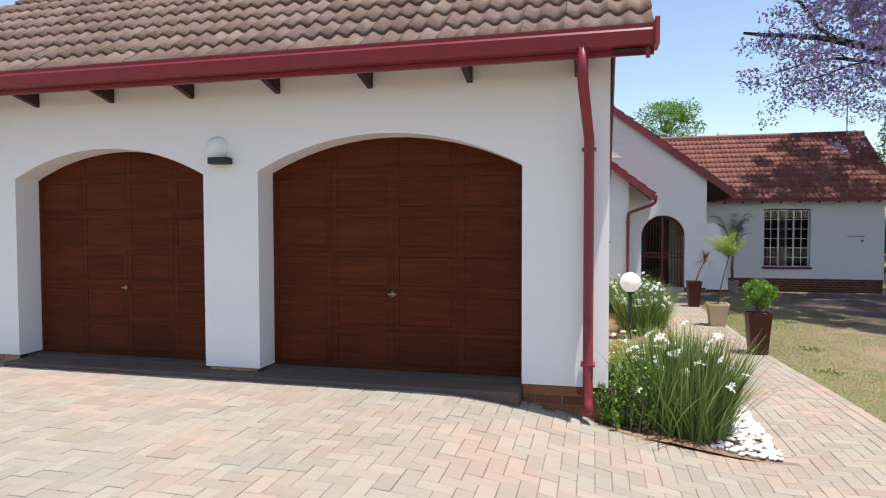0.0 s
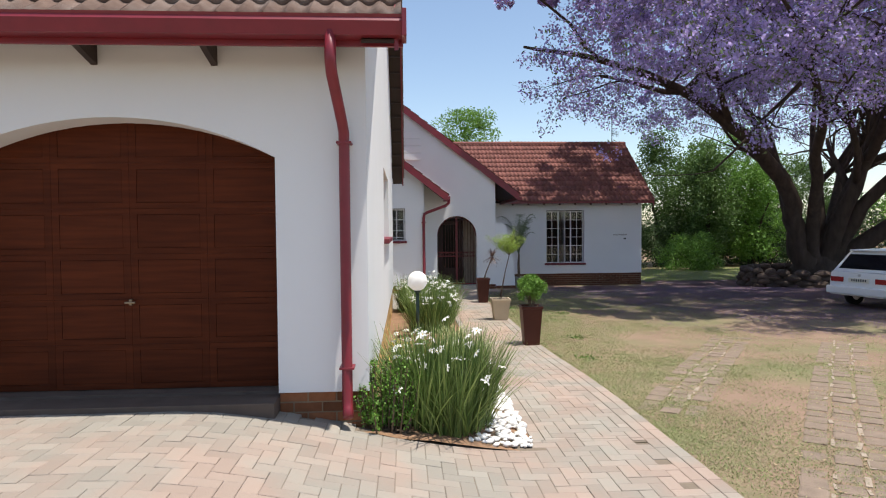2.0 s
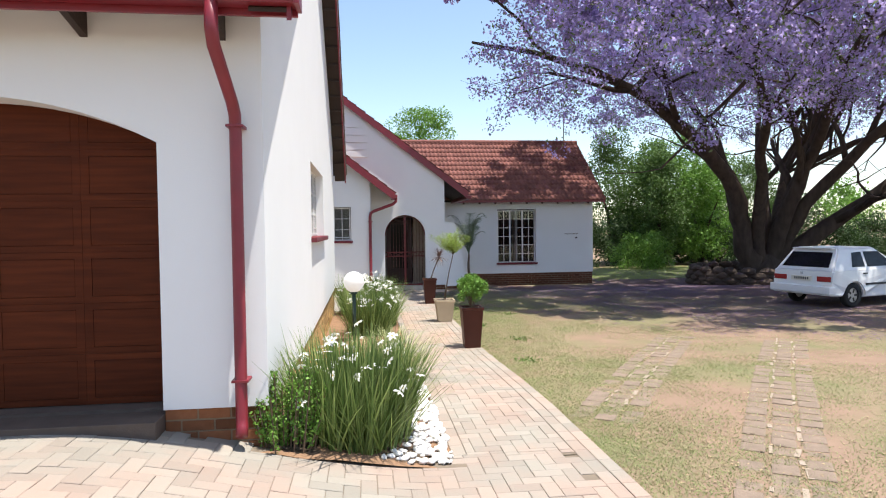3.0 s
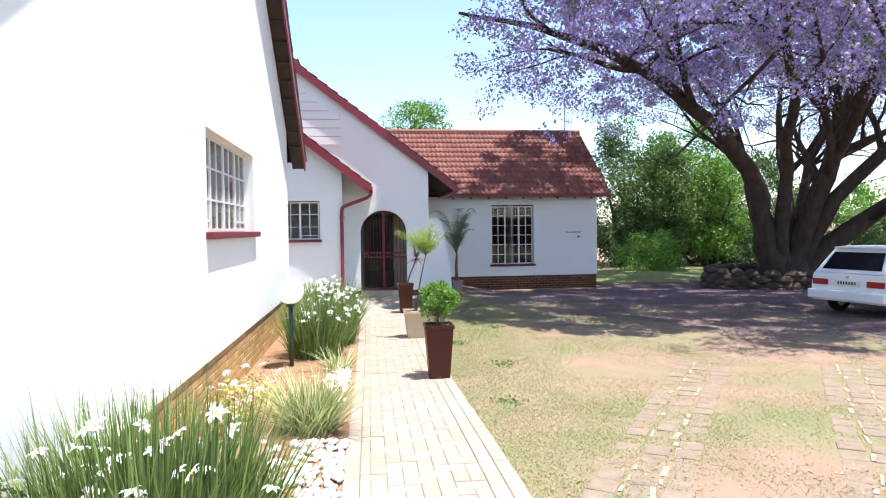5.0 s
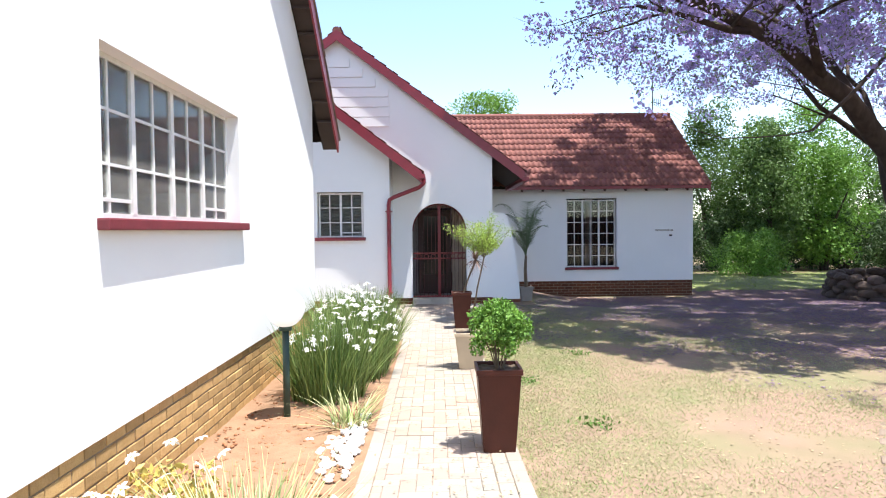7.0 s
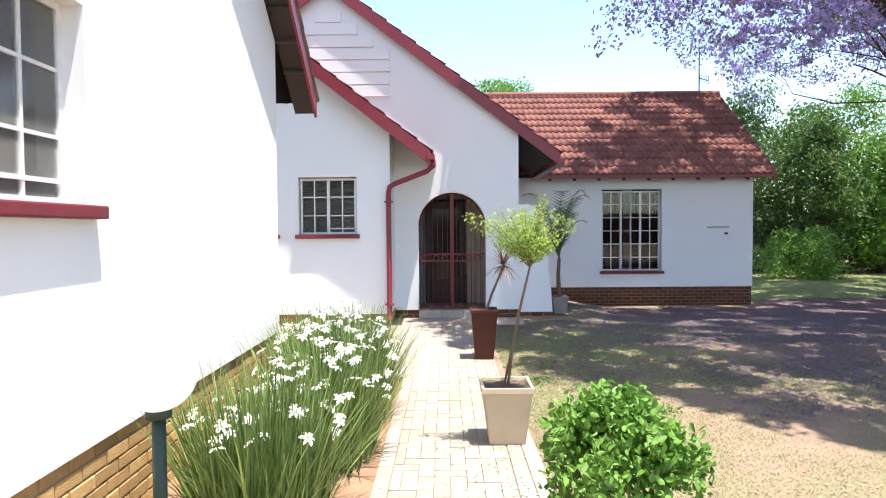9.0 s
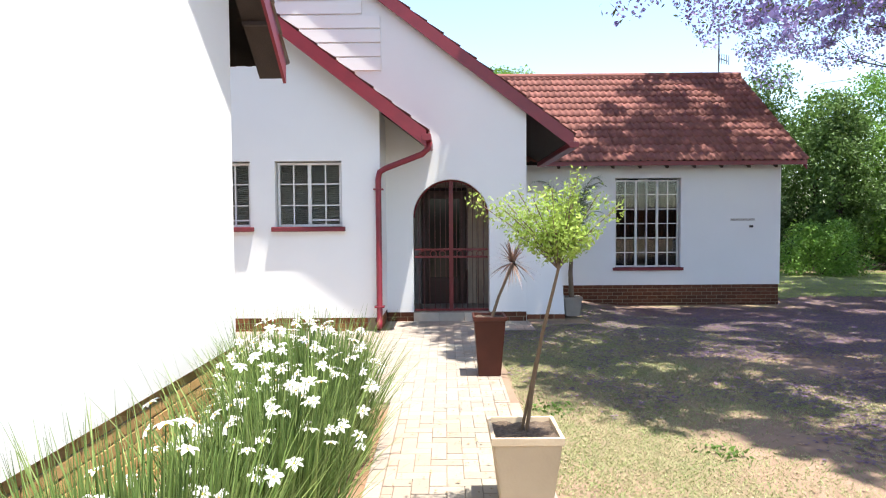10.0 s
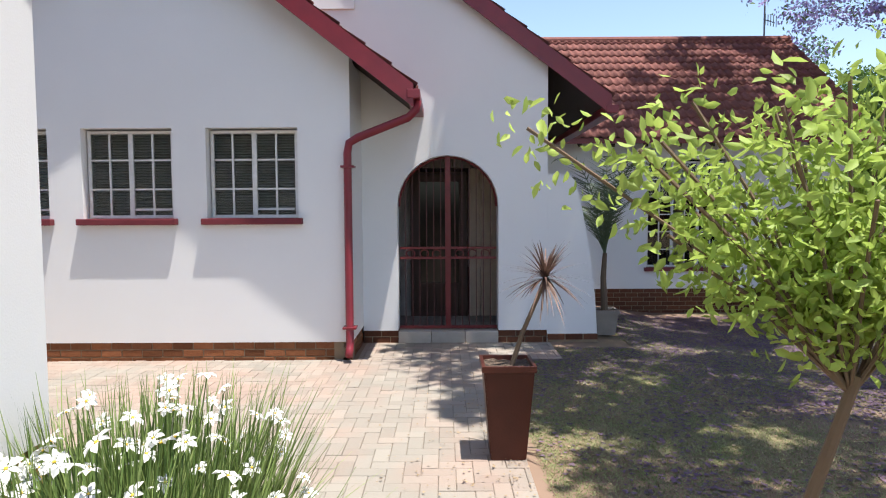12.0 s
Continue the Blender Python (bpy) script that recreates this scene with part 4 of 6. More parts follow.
def leaf_cloud(name, mat, centres, radius, count, size, parent, seed=1, aspect=0.5, squash=1.0, droop=0.0, six=False):
    """Many small folded leaves scattered round the centres, as one mesh."""
    rg = np.random.default_rng(seed)
    c = np.asarray(centres, float)
    idx = rg.integers(0, len(c), count)
    rad = np.broadcast_to(np.asarray(radius, float), (len(c),))[idx]
    d = rg.normal(size=(count, 3))
    d /= np.linalg.norm(d, axis=1)[:, None] + 1e-9
    pos = c[idx] + d * (rad * rg.uniform(0.25, 1.0, count) ** 0.6)[:, None] * np.array((1, 1, squash))
    a = rg.normal(size=(count, 3))
    a[:, 2] -= droop
    a /= np.linalg.norm(a, axis=1)[:, None] + 1e-9
    u = np.cross(a, rg.normal(size=(count, 3)))
    u /= np.linalg.norm(u, axis=1)[:, None] + 1e-9
    n_ = np.cross(a, u)
    s = size * rg.uniform(0.6, 1.35, count)[:, None]
    w = s * aspect
    if six:
        h = n_ * w * 0.14
        v = np.stack([pos - a * s * 0.5, pos - a * s * 0.18 + u * w * 0.5 + h, pos + a * s * 0.2 + u * w * 0.42 + h, pos + a * s * 0.55 - n_ * w * 0.2, pos + a * s * 0.2 - u * w * 0.42 + h, pos - a * s * 0.18 - u * w * 0.5 + h], 1).reshape(-1, 3)
        b = np.arange(count) * 6
        f = np.concatenate([np.stack([b + p, b + q, b + r], 1) for p, q, r in ((0, 1, 2), (0, 2, 3), (0, 3, 4), (0, 4, 5))])
    else:
        v = np.stack([pos - a * s * 0.5, pos + u * w * 0.5 + n_ * w * 0.15, pos + a * s * 0.5, pos - u * w * 0.5 + n_ * w * 0.15], 1).reshape(-1, 3)
        b = np.arange(count) * 4
        f = np.concatenate([np.stack([b, b + 1, b + 2], 1), np.stack([b, b + 2, b + 3], 1)])
    me = bpy.data.meshes.new(name)
    me.vertices.add(len(v))
    me.vertices.foreach_set("co", v.ravel())
    me.loops.add(len(f) * 3)
    me.loops.foreach_set("vertex_index", f.ravel())
    me.polygons.add(len(f))
    me.polygons.foreach_set("loop_start", np.arange(len(f)) * 3)
    me.update(calc_edges=True)
    me.materials.append(mat)
    ob = new(name, me)
    ob.parent = parent
    return ob


def blades(name, mat, parent, count, foot, height, spread, width, seed, foot_y=None, bend=0.35):
    """Sword-shaped leaves rising from a foot and arching outwards."""
    rg = random.Random(seed)
    v, f = [], []
    for _ in range(count):
        r, a = foot * math.sqrt(rg.random()), rg.random() * math.tau
        x, y = r * math.cos(a), r * math.sin(a) * ((foot_y or foot) / foot)
        h = height * rg.uniform(0.45, 1.0)
        a2 = a + rg.uniform(-0.9, 0.9)
        lean = spread * rg.uniform(0.05, 1.0) * (0.35 + 0.65 * r / foot)
        dx, dy = math.cos(a2), math.sin(a2)
        wx, wy = -dy, dx
        tw = rg.uniform(-0.8, 0.8)
        wx, wy = wx * math.cos(tw) + dx * math.sin(tw), wy * math.cos(tw) + dy * math.sin(tw)
        w = width * rg.uniform(0.6, 1.2)
        b = len(v)
        n_ = 4
        for k in range(n_ + 1):
            t = k / n_
            out = lean * (t * 0.5 + bend * t * t * 1.4)
            z = h * (t - 0.25 * lean * t * t)
            ww = w * (1 - t ** 2.2) * 0.5 + 0.0006
            px, py = x + dx * out, y + dy * out
            v.append((px - wx * ww, py - wy * ww, z))
            v.append((px + wx * ww, py + wy * ww, z))
        for k in range(n_):
            f.append((b + 2 * k, b + 2 * k + 1, b + 2 * k + 3, b + 2 * k + 2))
    return mesh_from(name, v, f, mat, parent)


flower_mesh = bpy.data.meshes.new("flower")
bm = bmesh.new()
for k in range(6):
    a = k * math.tau / 6
    L, W = (0.046, 0.024) if k % 2 else (0.042, 0.017)
    pts = [(0.004, 0, 0), (L * 0.45, -W / 2, 0.006), (L * 0.8, -W * 0.42, 0.004), (L, 0, -0.006), (L * 0.8, W * 0.42, 0.004), (L * 0.45, W / 2, 0.006)]
    bm.faces.new([bm.verts.new((x * math.cos(a) - y * math.sin(a), x * math.sin(a) + y * math.cos(a), z)) for x, y, z in pts])
bmesh.ops.create_icosphere(bm, subdivisions=1, radius=0.006)
for fc in bm.faces:
    fc.material_index = 0 if len(fc.verts) == 6 else 1
bm.to_mesh(flower_mesh)
bm.free()
flower_mesh.materials.append(M_PETAL)
flower_mesh.materials.append(M_STAMEN)


def iris_clump(x, y, foot, height, leaves, flowers, seed, foot_y=None, lean=0.66, group="white iris clumps"):
    p = empty("iris_plant", x, y, gz(x, y) + 0.02)
    tagged(p, "dense clump of green sword leaves with white flowers in the bed", "flowering plant", group=group)
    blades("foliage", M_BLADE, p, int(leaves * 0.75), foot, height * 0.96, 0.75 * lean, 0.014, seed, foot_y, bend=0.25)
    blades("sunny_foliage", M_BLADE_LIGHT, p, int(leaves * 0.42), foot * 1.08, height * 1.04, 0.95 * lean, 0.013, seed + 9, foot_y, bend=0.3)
    rg = random.Random(seed + 50)
    v, f = [], []
    for k in range(flowers):
        r, a = foot * (1.15 + 0.35 * lean) * math.sqrt(rg.random()), rg.random() * math.tau
        fx, fy = r * math.cos(a), r * math.sin(a) * ((foot_y or foot) / foot)
        fz = height * rg.uniform(0.6, 1.03) * (1 - 0.2 * (r / foot) ** 2)
        b = len(v)
        sx, sy = fx * 0.5, fy * 0.5
        for (qx, qy, qz) in ((sx, sy, 0.02), ((sx + fx) / 2, (sy + fy) / 2, fz * 0.55), (fx, fy, fz - 0.005)):
            for da in (0, 2.1, 4.2):
                v.append((qx + 0.0028 * math.cos(da), qy + 0.0028 * math.sin(da), qz))
        for s in range(2):
            for q in range(3):
                f.append((b + s * 3 + q, b + s * 3 + (q + 1) % 3, b + s * 3 + 3 + (q + 1) % 3, b + s * 3 + 3 + q))
        ob = new("flower", flower_mesh)
        ob.parent = p
        ob.matrix_basis = pose(fx, fy, fz, rg.uniform(-15, 55), rg.uniform(-38, 38), rg.uniform(-60, 60)) @ Matrix.Scale(rg.uniform(0.8, 1.2), 4)
    mesh_from("stalk", v, f, M_BLADE, p)["kind"] = "stuff"
    return p


# ---- flower bed ----
bm = bmesh.new()
rg = random.Random(2)
g = []
for j in range(72):
    row = []
    for i in range(11):
        x, y = -0.05 + i * 0.143, 4.86 + j * 0.146
        e = min(i, 10 - i, 3) / 3
        row.append(bm.verts.new((x, y, gz(x, y) + 0.005 + 0.03 * e + rg.uniform(-0.008, 0.010))))
    g.append(row)
for j in range(71):
    for i in range(10):
        bm.faces.new((g[j][i], g[j][i + 1], g[j + 1][i + 1], g[j + 1][i]))
structure(obj("flower_bed", bm, M_SOIL, smooth=True), "reddish bare soil of the flower bed along the wall", "ground")


def rubble(name, label, mat, count, size, place, seed):
    """Loose stones as one object; place(rng) gives each one's x, y."""
    rg = random.Random(seed)
    v, f = [], []
    ico = bmesh.new()
    bmesh.ops.create_icosphere(ico, subdivisions=1, radius=1.0)
    base = [tuple(q.co) for q in ico.verts]
    tri = [[q.index for q in fc.verts] for fc in ico.faces]
    ico.free()
    for _ in range(count):
        x, y = place(rg)
        s = size * rg.uniform(0.5, 1.2)
        m = pose(x, y, gz(x, y) + 0.03 + s * 0.25, rg.uniform(-25, 25), rg.uniform(-25, 25), rg.uniform(0, 360)) @ Matrix.Diagonal((s, s * rg.uniform(0.55, 0.95), s * rg.uniform(0.4, 0.65), 1))
        b = len(v)
        v += [tuple(m @ Vector([c * rg.uniform(0.85, 1.12) for c in q])) for q in base]
        f += [tuple(k + b for k in q) for q in tri]
    ob = mesh_from(name, v, f, mat, smooth=True)
    return tagged(ob, label, "stones", kind="stuff")


M_PEBBLE = material("white_pebble", (0.80, 0.78, 0.74), (0.70, 0.67, 0.62), scale=12, rough=0.7, bump=0.1, random_amount=0.08, islands=True)
rubble("pebbles", "loose white pebbles edging the bed beside the path", M_PEBBLE, 520, 0.042, lambda r: (1.37 - abs(r.gauss(0, 0.24)), r.uniform(4.93, 7.75)), 1)
rubble("pebbles", "loose white pebbles between the clumps", M_PEBBLE, 170, 0.04, lambda r: (1.3 - abs(r.gauss(0, 0.13)), r.gauss(10.45, 0.4)), 2)
M_CLOD = material("earth_clod", (0.34, 0.16, 0.08), rough=0.95, bump=0.4)
rubble("clods", "small clods and chips lying on the soil", M_CLOD, 800, 0.02, lambda r: (r.uniform(0.03, 1.25), r.uniform(6.5, 12.0)), 3)

iris_clump(0.62, 5.46, 0.42, 0.96, 1700, 40, 11, 0.46, 0.7)
iris_clump(0.78, 11.95, 0.36, 0.98, 1000, 40, 12, 0.42)
iris_clump(0.93, 12.95, 0.38, 0.98, 1000, 56, 13, 0.52)
iris_clump(0.88, 14.0, 0.44, 1.0, 1200, 70, 14, 0.6)
iris_clump(0.66, 14.9, 0.5, 0.98, 1200, 70, 15, 0.45)
for k, (x, y, h, n_, s_) in enumerate(((1.06, 8.12, 0.60, 420, 31), (1.14, 10.95, 0.34, 80, 32))):
    t = empty("grass_tuft", x, y, gz(x, y) + 0.02)
    tagged(t, "pale variegated grass tuft at the path edge", "ornamental grass", group="grass tufts")
    blades("foliage", M_BLADE_PALE, t, n_, 0.14 + h * 0.12, h, 0.75, 0.012, s_)
    blades("green_foliage", M_BLADE, t, n_ // 3, 0.12 + h * 0.12, h * 0.9, 0.6, 0.011, s_ + 7)
# low yellow plant with white flowers by the wall
yp = empty("bedding_plant", 0.36, 8.55, gz(0.36, 8.55) + 0.02)
tagged(yp, "low yellow-leaved plant with white flowers against the plinth", "flowering plant")
leaf_cloud("foliage", M_LEAF_YELLOW, [(random.Random(k).uniform(-0.22, 0.22), random.Random(k + 9).uniform(-0.7, 0.7), 0.12) for k in range(16)], 0.16, 900, 0.06, yp, 4)
rg = random.Random(6)
for k in range(26):
    ob = new("flower", flower_mesh)
    ob.parent = yp
    ob.matrix_basis = pose(rg.uniform(-0.25, 0.3), rg.uniform(-0.75, 0.7), rg.uniform(0.2, 0.42), rg.uniform(-40, 40), rg.uniform(-40, 40), rg.uniform(0, 360)) @ Matrix.Scale(1.1, 4)
# upright succulent at the corner
sp = empty("succulent_bush", 0.10, 5.06, gz(0.1, 5.06))
tagged(sp, "bright green upright succulent bush at the wall corner", "bush")
cs = []
for k in range(46):
    rgk = random.Random(100 + k)
    x, y, h = rgk.gauss(0.03, 0.15), rgk.gauss(0.0, 0.12), rgk.uniform(0.2, 0.58)
    part("stem", tube([(x * 0.7, y * 0.7, 0), (x, y, h)], 0.006, 5), M_STEM, sp)
    cs += [(x * (0.7 + 0.3 * q / 8), y * (0.7 + 0.3 * q / 8), h * (0.25 + 0.75 * q / 8)) for q in range(9)]
leaf_cloud("foliage", M_LEAF_BRIGHT, cs, 0.035, 4200, 0.026, sp, 8, aspect=0.7)

# ---- pots ----
def square_pot(name, label, x, y, foot, top, height, mat, rz=0.0):
    """A tapered square planter with a thick rim, hollow at the top, with soil inside."""
    p = empty(name, x, y, gz(x, y) + 0.022, rz)
    tagged(p, label, "planter")
    bm = bmesh.new()
    a, b, w = foot / 2, top / 2, 0.022

    def ring(h, z):
        return [bm.verts.new((sx * h, sy * h, z)) for sx, sy in ((-1, -1), (1, -1), (1, 1), (-1, 1))]
    rings = [ring(a, 0), ring(b - 0.012, height - 0.045), ring(b, height - 0.04), ring(b, height), ring(b - w, height), ring(b - w - 0.01, height - 0.09)]
    bm.faces.new(rings[0][::-1])
    for r0, r1 in zip(rings, rings[1:]):
        for k in range(4):
            bm.faces.new((r0[k], r0[(k + 1) % 4], r1[(k + 1) % 4], r1[k]))
    es = [e for e in bm.edges if abs(e.verts[0].co.z - e.verts[1].co.z) > 0.2]
    bmesh.ops.bevel(bm, geom=es, offset=0.008, segments=2, affect="EDGES")
    part("planter_body", bm, mat, p)
    s = bmesh.new()
    n_ = 8
    rgp = random.Random(3)
    h = b - w - 0.004
    gr = [[s.verts.new((-h + 2 * h * i / n_, -h + 2 * h * j / n_, height - 0.03 + rgp.uniform(-0.008, 0.012))) for i in range(n_ + 1)] for j in range(n_ + 1)]
    for j in range(n_):
        for i in range(n_):
            s.faces.new((gr[j][i], gr[j][i + 1], gr[j + 1][i + 1], gr[j + 1][i]))
    part("soil", s, M_POTSOIL, p, "dark bark mulch")
    return p, height - 0.03 + gz(x, y) + 0.022


p1, h1 = square_pot("planter", "tall tapered brown glazed planter on the path edge", 2.425, 10.30, 0.25, 0.36, 0.66, M_POT_BROWN)
p2, h2 = square_pot("planter", "square beige planter with bark mulch on the path edge", 2.36, 13.30, 0.285, 0.41, 0.46, M_POT_BEIGE)
p3, h3 = square_pot("planter", "tall tapered brown glazed planter near the entrance", 2.375, 16.48, 0.24, 0.36, 0.65, M_POT_BROWN)
p5, h5 = square_pot("planter", "grey pot with a palm behind the buttress", 4.14, 20.73, 0.24, 0.33, 0.34, M_CONCRETE)

# round shrub
sh = empty("potted_shrub", 2.43, 10.30, h1)
tagged(sh, "dense bright green leafy shrub growing in a brown planter", "shrub")
rg = random.Random(21)
cs = []
for k in range(34):
    a, r = rg.random() * math.tau, 0.22 * math.sqrt(rg.random())
    z = rg.uniform(0.12, 0.44) * (1 - 0.5 * (r / 0.26) ** 2) + 0.04
    cs.append((r * math.cos(a), r * math.sin(a), z))
for k in range(16):
    a, r = rg.random() * math.tau, rg.uniform(0.03, 0.24)
    for q in range(3):
        cs.append((r * math.cos(a), r * math.sin(a), (0.43 - 0.5 * r) + 0.05 * q))
for k in range(12):
    x, y, z = cs[k]
    part("stem", tube([(x * 0.1, y * 0.1, -0.03), (x * 0.5, y * 0.5, z * 0.5), (x, y, z)], 0.005, 5), M_STEM, sh)
leaf_cloud("foliage", M_LEAF_BRIGHT, cs, 0.07, 4600, 0.029, sh, 22, aspect=0.6, six=True)

# standard tree with lime leaves
st = empty("potted_tree", 2.37, 13.30, h2)
tagged(st, "small standard tree with lime-green leaves tied to a stake", "small tree")
part("trunk", tube([(0.0, 0, -0.04), (0.04, -0.04, 0.3), (0.085, -0.09, 0.6), (0.145, -0.14, 0.88), (0.17, -0.16, 1.0)], 0.012, 8, taper=[0.012, 0.011, 0.0105, 0.009, 0.008]), M_STEM, st)
part("stake", tube([(-0.03, 0.02, -0.04), (0.07, -0.055, 0.5)], 0.009, 6), M_STEM, st, "thin wooden stake")
rg = random.Random(31)
cs = []
fork = Vector((0.165, -0.155, 0.97))
for k in range(30):
    a = rg.random() * math.tau
    r = rg.uniform(0.06, 0.29)
    tip = Vector((0.18 + 1.12 * r * math.cos(a), -0.12 + r * math.sin(a) * 0.6, 1.17 + rg.uniform(-0.05, 0.28) * (1 - r)))
    if k < 5:
        tip = Vector(((-0.30, -0.12, 1.36), (-0.16, -0.2, 1.32), (0.28, -0.12, 1.50), (0.12, -0.2, 1.42), (-0.05, -0.1, 1.4))[k])
    mid = (fork + tip) / 2 + Vector((0, 0, 0.03))
    part("branch", tube([fork, mid, tip], 0.003, 5), M_STEM, st)
    for q in range(7):
        t = 0.35 + 0.65 * q / 6
        cs.append(tuple(mid.lerp(tip, 2 * t - 1) if t > 0.5 else fork.lerp(mid, 2 * t)))
leaf_cloud("foliage", M_LEAF_LIME, cs, 0.07, 4400, 0.023, st, 32, aspect=0.46, six=True)

# spiky dracaena
dr = empty("potted_dracaena", 2.40, 16.48, h3)
tagged(dr, "spiky dracaena with red-brown narrow leaves on a bare leaning stem", "potted plant")
part("stem", tube([(0, 0, -0.03), (0.08, 0, 0.22), (0.2, 0, 0.50), (0.24, 0.0, 0.62)], 0.016, 8, taper=[0.019, 0.016, 0.014, 0.013]), M_STEM, dr)
M_DRAC = leaf_mat("red_brown_blade", (0.12, 0.062, 0.05), (0.17, 0.11, 0.08), translucent=0.15)
v, f = [], []
rg = random.Random(41)
for k in range(95):
    a, el = rg.random() * math.tau, rg.uniform(-0.55, 1.35)
    L = rg.uniform(0.26, 0.40)
    b = len(v)
    for q in range(5):
        t = q / 4
        r, z = L * t * math.cos(el), L * t * math.sin(el) - 0.10 * t * t
        w = 0.008 * (1 - t ** 2) + 0.0005
        cx, cy, cz = 0.235 + r * math.cos(a), r * math.sin(a), 0.60 + z
        v += [(cx - math.sin(a) * w, cy + math.cos(a) * w, cz), (cx + math.sin(a) * w, cy - math.cos(a) * w, cz)]
    f += [(b + 2 * q, b + 2 * q + 1, b + 2 * q + 3, b + 2 * q + 2) for q in range(4)]
mesh_from("foliage", v, f, M_DRAC, dr)


def frond(bm, base, a, rise, length, width, rg, n_=16):
    """One feathered palm frond on an arching rib."""
    pts = []
    for k in range(n_ + 1):
        t = k / n_
        r = length * (0.55 * t + 0.35 * t * t)
        z = rise * (t - 0.55 * t ** 2.4)
        pts.append(Vector((base[0] + r * math.cos(a), base[1] + r * math.sin(a), base[2] + z)))
    tube(pts, 0.006, 4, taper=[0.008 * (1 - k / (n_ + 1)) + 0.002 for k in range(n_ + 1)], bm=bm, caps=False)
    s = Vector((-math.sin(a), math.cos(a), 0))
    for k in range(3, n_ + 1):
        d = (pts[k] - pts[k - 1]).normalized()
        for sg in (-1, 1):
            L = width * math.sin(math.pi * min(1.0, 0.18 + 0.8 * k / n_)) * rg.uniform(0.8, 1.1)
            tip = pts[k] + (s * sg * 0.75 + d * 0.75 + Vector((0, 0, -0.25))) * L
            w = d * 0.011
            bm.faces.new([bm.verts.new(q) for q in (pts[k] - w, pts[k] + w, tip)])


pl = empty("potted_palm", 4.14, 20.73, h5)
tagged(pl, "slender feather palm with arching green fronds beside the wall", "palm")
rg = random.Random(51)
part("stem", tube([(0, 0, -0.04), (-0.02, 0, 0.45), (0.0, 0.0, 0.8)], 0.03, 8, taper=[0.05, 0.04, 0.03]), M_STEM, pl)
for k in range(19):
    bm = bmesh.new()
    frond(bm, (0, 0, 0.75 + 0.1 * rg.random()), rg.random() * math.tau, rg.uniform(1.2, 2.9), rg.uniform(0.6, 1.15), 0.36, rg, n_=22)
    part("frond", bm, M_LEAF_GREY, pl)

# globe light on a post
M_GLOBE = material("opal_globe", (0.96, 0.96, 0.95), (0.95, 0.95, 0.94), rough=0.3, bump=0.0, spec=0.3, translucent=0.45)
M_POST = material("green_post", (0.03, 0.06, 0.045), rough=0.5, bump=0.05)
gl = empty("garden_light", 0.52, 11.2, gz(0.52, 11.2) + 0.02)
tagged(gl, "white globe garden light on a short dark green post", "garden light")
part("post", tube([(0, 0, -0.05), (0, 0, 0.86)], 0.032, 14), M_POST, gl, smooth=True)
part("collar", tube([(0, 0, 0.83), (0, 0, 0.88)], 0.06, 14), M_POST, gl, smooth=True)
bm = bmesh.new()
bmesh.ops.create_uvsphere(bm, u_segments=28, v_segments=18, radius=0.18)
bmesh.ops.translate(bm, vec=(0, 0, 1.04), verts=bm.verts)
part("globe", bm, M_GLOBE, gl, "white opal globe", smooth=True)

# ---- the great flowering tree ----
TX, TY = 16.3, 23.2
TZ = gz(TX, TY)
jac = empty("jacaranda_tree", TX, TY, TZ)
tagged(jac, "large jacaranda in purple bloom with several dark spreading stems", "tree")
rg = random.Random(71)
tips = []


CROWN_EDGE = ((6.5, 11.5), (8.4, 9.5), (10.4, 8.0), (11.8, 7.0), (14.7, 4.6), (15.7, 3.85), (16.7, 3.35), (18.0, 3.15), (19.6, 3.7), (23.4, 6.1), (26.7, 8.9), (31.0, 12.0))


def crown_edge(wy):
    """Least x that the crown reaches over a given y of the garden."""
    return float(np.interp(wy, [p[0] for p in CROWN_EDGE], [p[1] for p in CROWN_EDGE]))


def under_crown(x, y):
    """Height above its foot at which the crown begins, over a spot given from the trunk."""
    wx, wy = TX + x, TY + y
    low = 5.1 + 1.2 * min(1.0, max(0.0, (10.0 - wx) / 6.5)) + 0.9 * min(1.0, max(0.0, (wy - 22.5) / 2.5))
    return low + 2.0 * max(0.0, 1 - math.hypot(x, y) / 7.0) - TZ


def in_crown(x, y, z, twig=False):
    wob = 0.55 * noise.noise(Vector((x * 0.9, y * 0.9, z * 0.5)))
    return TX + x > crown_edge(TY + y) + wob and (z > under_crown(x, y) - 0.4 or z > 4.4 and math.hypot(x, y) > 5.5 and twig)


